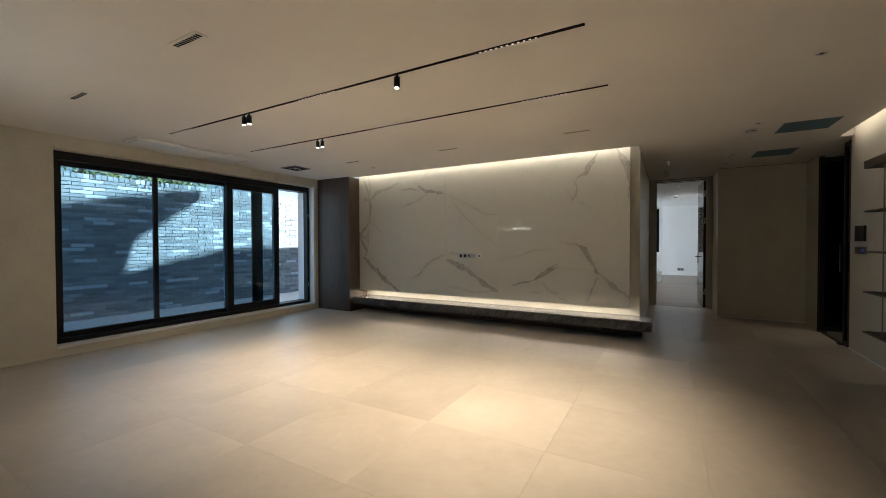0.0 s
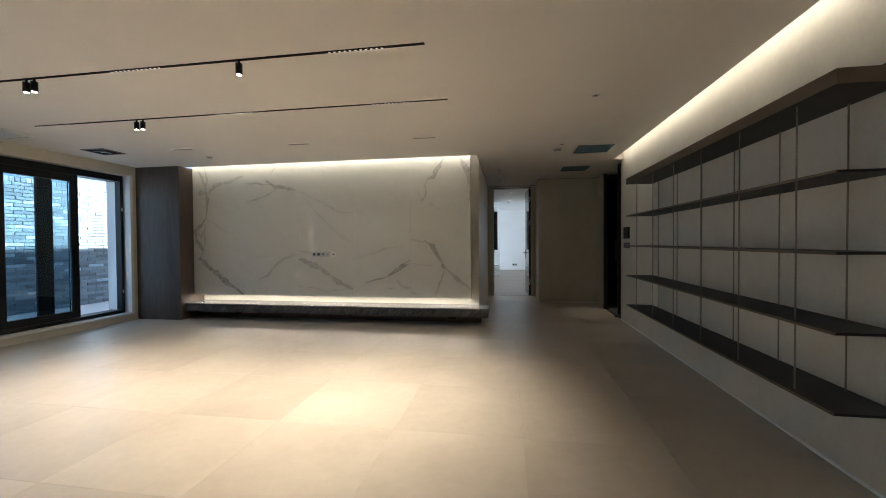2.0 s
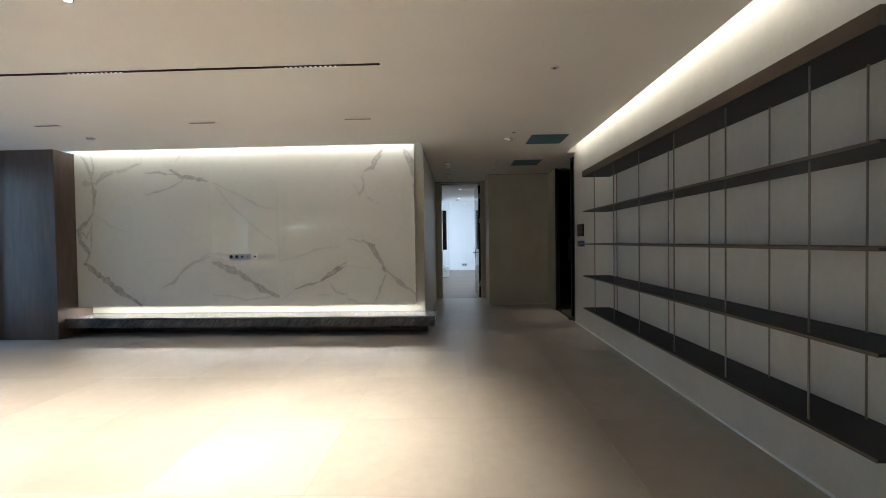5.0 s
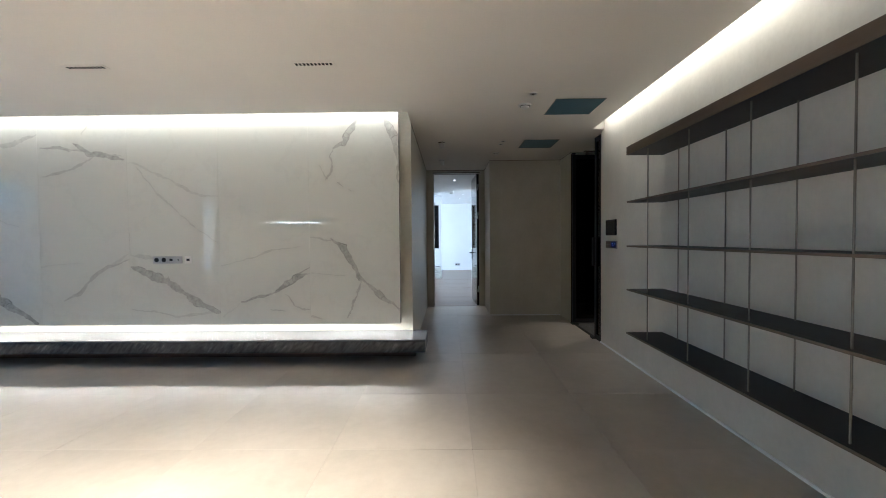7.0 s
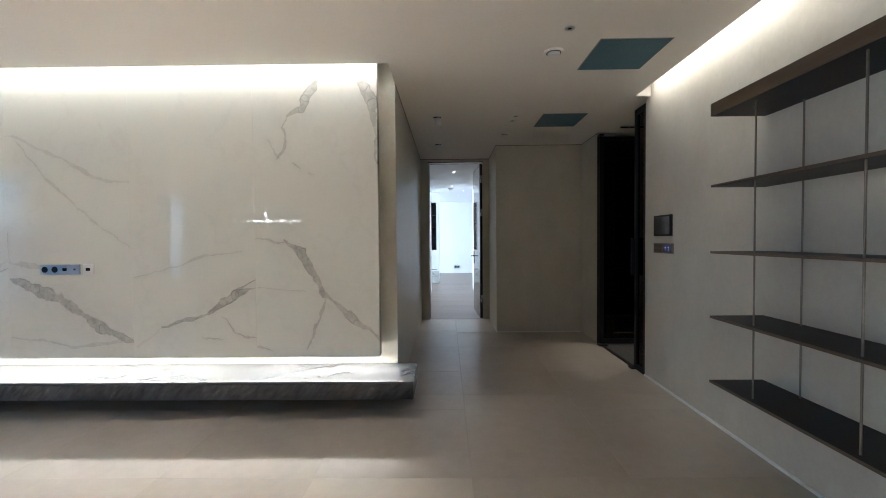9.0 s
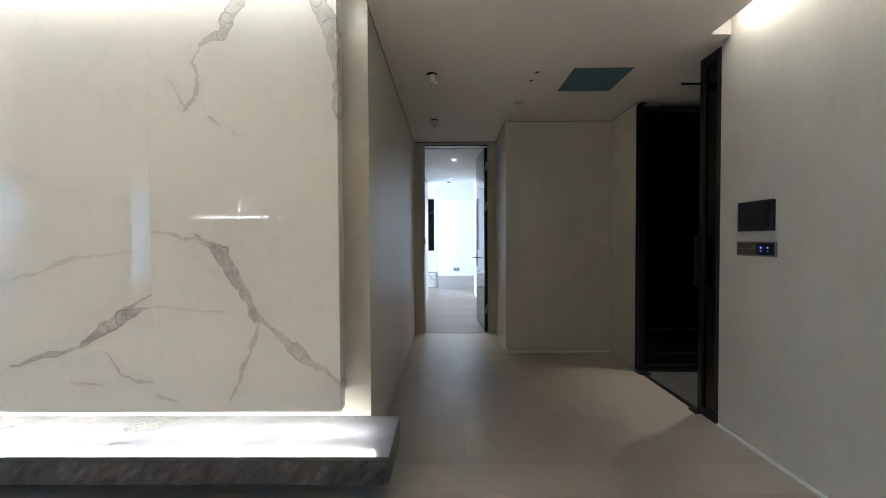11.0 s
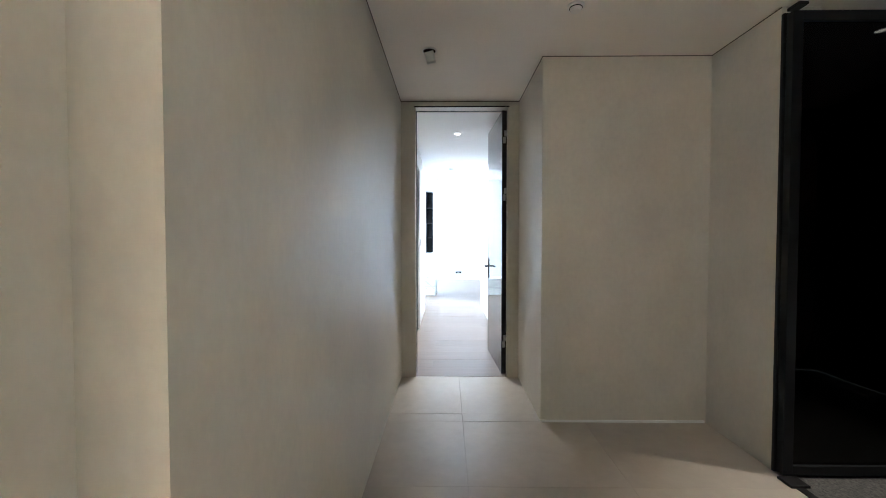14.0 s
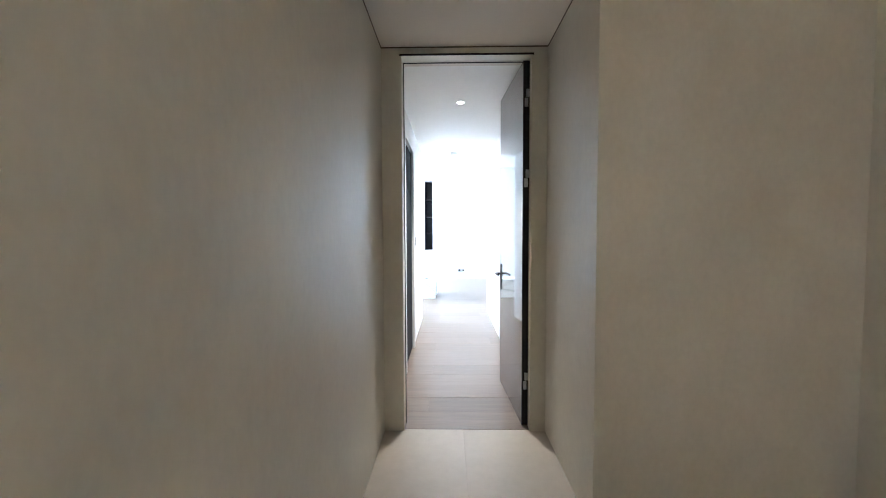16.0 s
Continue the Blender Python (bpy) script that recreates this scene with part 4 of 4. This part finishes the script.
part("plate", boxes((BX0, BX0 + 0.008, 10.55, 10.65, 1.10, 1.20), bevel=0.002), STEEL, sw2)
part("rocker", boxes((BX0 + 0.0082, BX0 + 0.011, 10.57, 10.63, 1.12, 1.18), bevel=0.001), WHITE_PLASTIC, sw2)
socket_plate(0.67, BFAR - 0.001, 0.22, 2, "grey double socket low on the white wall", 0.1)

niche = thing("shelf_niche", (-0.05, PIER_Y + 0.2, 0.89), "tall dark blue-black shelf niche with three boards", "shelf")
part("back", boxes((-0.123, 0.028, PIER_Y + 0.245, PIER_Y + 0.258, 0.892, 2.248)), BLACK, niche)
part("lining", boxes((-0.1245, -0.117, PIER_Y + 0.004, PIER_Y + 0.244, 0.892, 2.248), (0.022, 0.0295, PIER_Y + 0.004, PIER_Y + 0.244, 0.892, 2.248)), BLACK, niche)
for z in (1.22, 1.55, 1.89):
    part("shelf_board", boxes((-0.116, 0.021, PIER_Y + 0.01, PIER_Y + 0.244, z - 0.010, z + 0.010), bevel=0.002), BRONZE, niche)

seat = thing("stone_block", (-0.3, 13.55, 0), "low white veined marble block on the oak floor", "bench")
part("body", boxes((-0.72, 0.10, 13.36, PIER_Y - 0.003, 0.0, 0.335), bevel=0.006), STONE_BLOCK, seat)
part("top", boxes((-0.72, 0.105, 13.35, PIER_Y - 0.003, 0.336, 0.356), bevel=0.004), WHITE_PAINT, seat)
book = thing("magazine", (-0.01, 13.55, 0.357), "open dark magazine lying on the marble block", "magazine")
part("cover", boxes((-0.11, 0.06, 13.42, 13.66, 0.357, 0.369), bevel=0.002), SCREEN, book)
part("pages", boxes((-0.04, 0.062, 13.425, 13.655, 0.3695, 0.375), bevel=0.001), WHITE_PLASTIC, book)

# ---- vestibule ----
gd = tagged(thing("door_3", (EAST + 0.05, 6.5, 0), "black framed smoked glass door swung open into the vestibule", "door"), kind="structure")
part("door_frame", boxes((EAST - 0.004, EAST + 0.10, OPEN_Y1 - 0.018, OPEN_Y1 - 0.001, 0, 2.35), bevel=0.002), BLACK, gd)
LY = OPEN_Y1 - 0.07
lf = part("leaf", boxes((EAST + 0.0, EAST + 0.05, LY, LY + 0.04, 0.012, 2.335), (EAST + 0.90, EAST + 0.95, LY, LY + 0.04, 0.012, 2.335), (EAST + 0.05, EAST + 0.90, LY, LY + 0.04, 0.012, 0.06), (EAST + 0.05, EAST + 0.90, LY, LY + 0.04, 2.285, 2.335), bevel=0.002), BLACK, gd)
part("pane", boxes((EAST + 0.05, EAST + 0.90, LY + 0.016, LY + 0.024, 0.06, 2.285)), SMOKED, lf, "smoked glass pane")
part("pull", boxes((EAST + 0.905, EAST + 0.94, LY - 0.03, LY - 0.001, 0.92, 1.22), bevel=0.004), BLACK, lf, "black box pull")
fx = part("fixed_leaf", boxes((EAST + 0.0, EAST + 0.04, OPEN_Y0 + 0.002, OPEN_Y0 + 0.04, 0, 2.36), (EAST + 0.0, EAST + 0.04, OPEN_Y0 + 0.165, OPEN_Y0 + 0.205, 0, 2.36), (EAST + 0.0, EAST + 0.04, OPEN_Y0 + 0.04, OPEN_Y0 + 0.165, 0, 0.05), (EAST + 0.0, EAST + 0.04, OPEN_Y0 + 0.04, OPEN_Y0 + 0.165, 2.31, 2.36), bevel=0.002), BLACK, gd, "narrow black framed side light")
part("pane", boxes((EAST + 0.016, EAST + 0.024, OPEN_Y0 + 0.04, OPEN_Y0 + 0.165, 0.05, 2.31)), SMOKED, fx, "smoked glass pane")
part("pull", boxes((EAST - 0.035, EAST - 0.001, OPEN_Y0 + 0.168, OPEN_Y0 + 0.202, 0.86, 1.20), bevel=0.004), BLACK, fx, "black box pull")
part("threshold", boxes((EAST - 0.01, EAST + 0.03, OPEN_Y0 + 0.206, LY - 0.002, 0.0005, 0.004)), BLACK, gd)
part("pivot", boxes((EAST - 0.035, EAST + 0.06, LY - 0.09, LY - 0.004, 0.0, 0.014), bevel=0.004), BLACK, gd, "black floor pivot")
part("pivot", boxes((EAST - 0.04, EAST - 0.001, OPEN_Y0 + 0.16, OPEN_Y0 + 0.24, 0.0, 0.014), bevel=0.004), BLACK, gd, "black floor pivot")
part("pivot_arm", boxes((EAST - 0.02, EAST + 0.03, LY - 0.05, LY + 0.02, 2.336, 2.352), bevel=0.004), BLACK, lf, "black top pivot")
part("door_stop", boxes((EAST - 0.13, EAST - 0.001, OPEN_Y0 + 0.19, OPEN_Y0 + 0.203, 2.20, 2.213), bevel=0.003), BLACK, fx, "thin black bar")
cab = thing("vestibule_cabinet", (EAST + 1.6, 6.6, 0), "dark brown tall cabinet wall inside the vestibule", "cabinet")
for i in range(3):
    y = 5.75 + 0.6 * i
    dr = part("cabinet_door", boxes((EAST + 1.60, EAST + 1.63, y, y + 0.594, 0.08, 2.40), bevel=0.002), DARKWALL, cab)
    part("pull", boxes((EAST + 1.585, EAST + 1.599, y + 0.54, y + 0.555, 1.0, 1.2), bevel=0.002), ROD, dr)
lamp("vestibule_beam", "SPOT", look((EAST + 0.75, 6.76, CEIL - 0.03), (EAST + 0.12, 6.50, 0)), 24, WARM, cone=(52, 1.0), radius=0.02)
downlight(EAST + 0.75, 6.76, CEIL, 0.035, LENS_DIM)

# ---- trees beyond the garden wall ----


def tree(x, y, height, seed):
    rnd = random.Random(seed)
    t = thing("pine_tree", (x, y, -0.25), "green pine tree beyond the garden wall", "tree", "trees behind the wall")
    bm = tube(bmesh.new(), x, y, -0.25, height * 0.8, 0.16, 12, 0.06)
    tips = []
    for i in range(9):
        a, z = rnd.uniform(0, math.tau), height * rnd.uniform(0.35, 0.85)
        ln = rnd.uniform(0.8, 1.7)
        tip = Vector((x + math.cos(a) * ln, y + math.sin(a) * ln, z + rnd.uniform(0.1, 0.6)))
        limb = bmesh.ops.create_cone(bm, cap_ends=True, segments=8, radius1=0.05, radius2=0.015, depth=1)["verts"]
        base = Vector((x, y, z))
        way = tip - base
        m = Matrix.Translation((base + tip) / 2) @ way.to_track_quat("Z", "Y").to_matrix().to_4x4() @ Matrix.Diagonal((1, 1, way.length, 1))
        for v in limb:
            v.co = m @ v.co
        tips.append((base, tip))
    part("trunk", bm, BARK, t)
    verts, faces = [], []
    for base, tip in tips:
        for _ in range(260):
            p = base.lerp(tip, rnd.uniform(0.35, 1.1)) + Vector((rnd.gauss(0, 0.22), rnd.gauss(0, 0.22), rnd.gauss(0.05, 0.13)))
            d = Vector((rnd.gauss(0, 1), rnd.gauss(0, 1), rnd.gauss(0.3, 0.8))).normalized() * rnd.uniform(0.07, 0.14)
            s = d.cross(Vector((rnd.gauss(0, 1), rnd.gauss(0, 1), rnd.gauss(0, 1)))).normalized() * 0.022
            k = len(verts)
            verts += [p - s, p + d * 0.5 + s * 0.4, p + d, p + d * 0.4 - s * 1.4]
            faces.append((k, k + 1, k + 2, k + 3))
    me = bpy.data.meshes.new("crown")
    me.from_pydata(verts, [], faces)
    me.materials.append(LEAF)
    crown = new("crown", me)
    crown.parent = t
    crown.matrix_parent_inverse = t.matrix_world.inverted()


for i, (x, y, h) in enumerate(((-9.4, 2.9, 2.9), (-9.6, 4.1, 2.75), (-10.6, 0.6, 3.9), (-11.6, 2.4, 4.4), (-11.0, 4.2, 3.6), (-12.5, -1.2, 4.6), (-12.8, 6.2, 4.5))):
    tree(x, y, h, 11 + i)

nb = thing("neighbour_house", (-22, 11, -0.25), "low dark teal house beyond the garden wall", "house")
part("wall", boxes((-26, -20, 8.2, 15.5, -0.25, 3.7)), TEAL, nb)
part("roof", boxes((-26.3, -19.7, 7.9, 15.8, 3.7, 3.95), bevel=0.03), BLACK, nb, "dark flat roof edge")
for y in (9.2, 11.4, 13.6):
    w = part("window", boxes((-20.0, -19.97, y, y + 1.2, 1.8, 3.0)), SCREEN, nb)
    part("frame", boxes((-19.97, -19.95, y - 0.06, y, 1.74, 3.06), (-19.97, -19.95, y + 1.2, y + 1.26, 1.74, 3.06), (-19.97, -19.95, y, y + 1.2, 3.0, 3.06), (-19.97, -19.95, y, y + 1.2, 1.74, 1.8)), WHITE_PAINT, w)

# ---- pieces: floor tiles, oak boards, bricks ----


def piece_mesh(name, sx, sy, sz, mat, chamfer=0.002):
    """A slab with chamfered upper edges, its top at z = 0, its centre at the origin."""
    v, hx, hy, c = [], sx / 2, sy / 2, chamfer
    for x, y, z in ((hx, hy, -sz), (hx, hy, -c), (hx - c, hy - c, 0)):
        v += [(-x, -y, z), (x, -y, z), (x, y, z), (-x, y, z)]
    f = [(8, 9, 10, 11)]
    for k in (0, 4):
        f += [(k + i, k + (i + 1) % 4, k + 4 + (i + 1) % 4, k + 4 + i) for i in range(4)]
    me = bpy.data.meshes.new(name)
    me.from_pydata(v, [], f)
    me.materials.append(mat)
    return me


def piece(name, me, parent, m):
    ob = new(name, me)
    ob.parent = parent
    ob.matrix_parent_inverse = parent.matrix_world.inverted()
    ob.matrix_basis = m
    return ob


shapes = {}


def shaped(name, sx, sy, sz, mat, chamfer):
    key = (name, mat.name, round(sx, 3), round(sy, 3))
    if key not in shapes:
        shapes[key] = piece_mesh(name, sx, sy, sz, mat, chamfer)
    return shapes[key]


def spans(lo, hi, origin, step):
    k = math.floor((lo - origin) / step)
    while origin + k * step < hi - 0.01:
        a, b = max(lo, origin + k * step), min(hi, origin + (k + 1) * step)
        if b - a > 0.03:
            yield a, b
        k += 1


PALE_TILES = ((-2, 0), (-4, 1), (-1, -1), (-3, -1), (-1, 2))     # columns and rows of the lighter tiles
for zone in ((WEST, EAST, SOUTH, BACK_Y), (HALL_X0, EAST, BACK_Y, STUB_Y), (HALL_X0, HALL_X1, STUB_Y, DOOR_Y + 0.02)):
    for x0, x1 in spans(zone[0], zone[1], 0.45, 0.8):
        for y0, y1 in spans(zone[2], zone[3], 2.14, 0.8):
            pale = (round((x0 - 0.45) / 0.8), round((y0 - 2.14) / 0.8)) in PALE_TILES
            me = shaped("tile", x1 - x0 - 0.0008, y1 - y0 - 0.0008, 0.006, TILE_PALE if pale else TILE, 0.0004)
            piece("tile", me, floor, pose((x0 + x1) / 2, (y0 + y1) / 2, random.uniform(-0.0003, 0.0003)))

oak_floor = bpy.data.objects["bedroom_floor"]
rnd = random.Random(9)
for row, (y0, y1) in enumerate(spans(DOOR_Y + 0.02, 13.3, DOOR_Y + 0.02, 0.24)):
    for x0, x1 in spans(-0.03, 0.95, -0.4 + 0.61 * (row % 3), 1.9):
        me = shaped("oak_board", x1 - x0 - 0.0006, y1 - y0 - 0.0006, 0.006, OAK, 0.0007)
        piece("oak_board", me, oak_floor, pose((x0 + x1) / 2, (y0 + y1) / 2, 0.002 + rnd.uniform(-0.0003, 0.0003)))

rnd = random.Random(5)
course, length = 0.062, 0.30
count = 0
verts, faces = [], []
for r in range(38):
    z = -0.08 + (r + 0.5) * course
    shift = (r % 2) * 0.5 * length + rnd.uniform(-0.03, 0.03)
    for k in range(int(16 / length)):
        y = -3.0 + shift + (k + 0.5) * length
        out = rnd.uniform(0.0, 0.010)
        sx, sz = length - 0.010, course - 0.010
        if 1.7 < y < 4.2 and 0.3 < z < 2.3 and count < 300:
            count += 1
            piece("brick", shaped("brick", sx, sz, 0.03, BRICK, 0.002), gw, Matrix.Translation((GARDEN_X + out, y, z)) @ Matrix(((0, 0, 1, 0), (1, 0, 0, 0), (0, 1, 0, 0), (0, 0, 0, 1))))
        else:
            k0, hx, hz = len(verts), sx / 2, sz / 2
            for d, e in ((-0.03, 0), (out - 0.002, 0), (out, 0.002)):
                verts += [(GARDEN_X + d, y - hx + e, z - hz + e), (GARDEN_X + d, y + hx - e, z - hz + e), (GARDEN_X + d, y + hx - e, z + hz - e), (GARDEN_X + d, y - hx + e, z + hz - e)]
            faces.append((k0 + 8, k0 + 9, k0 + 10, k0 + 11))
            for q in (0, 4):
                faces += [(k0 + q + i, k0 + q + (i + 1) % 4, k0 + q + 4 + (i + 1) % 4, k0 + q + 4 + i) for i in range(4)]
for k in range(200):
    y, z, hx, hz, out = -3.0 + 0.08 * k, 2.320, 0.035, 0.036, rnd.uniform(0, 0.008)
    k0 = len(verts)
    for d in (-0.03, out):
        verts += [(GARDEN_X + d, y - hx, z - hz), (GARDEN_X + d, y + hx, z - hz), (GARDEN_X + d, y + hx, z + hz + 0.004), (GARDEN_X + d, y - hx, z + hz + 0.004)]
    faces += [(k0 + 4, k0 + 5, k0 + 6, k0 + 7)] + [(k0 + i, k0 + (i + 1) % 4, k0 + 4 + (i + 1) % 4, k0 + 4 + i) for i in range(4)]
me = bpy.data.meshes.new("bricks")
me.from_pydata(verts, [], faces)
me.materials.append(BRICK_REST)
rest = new("bricks", me)
rest.parent = gw
tagged(rest, kind="stuff")
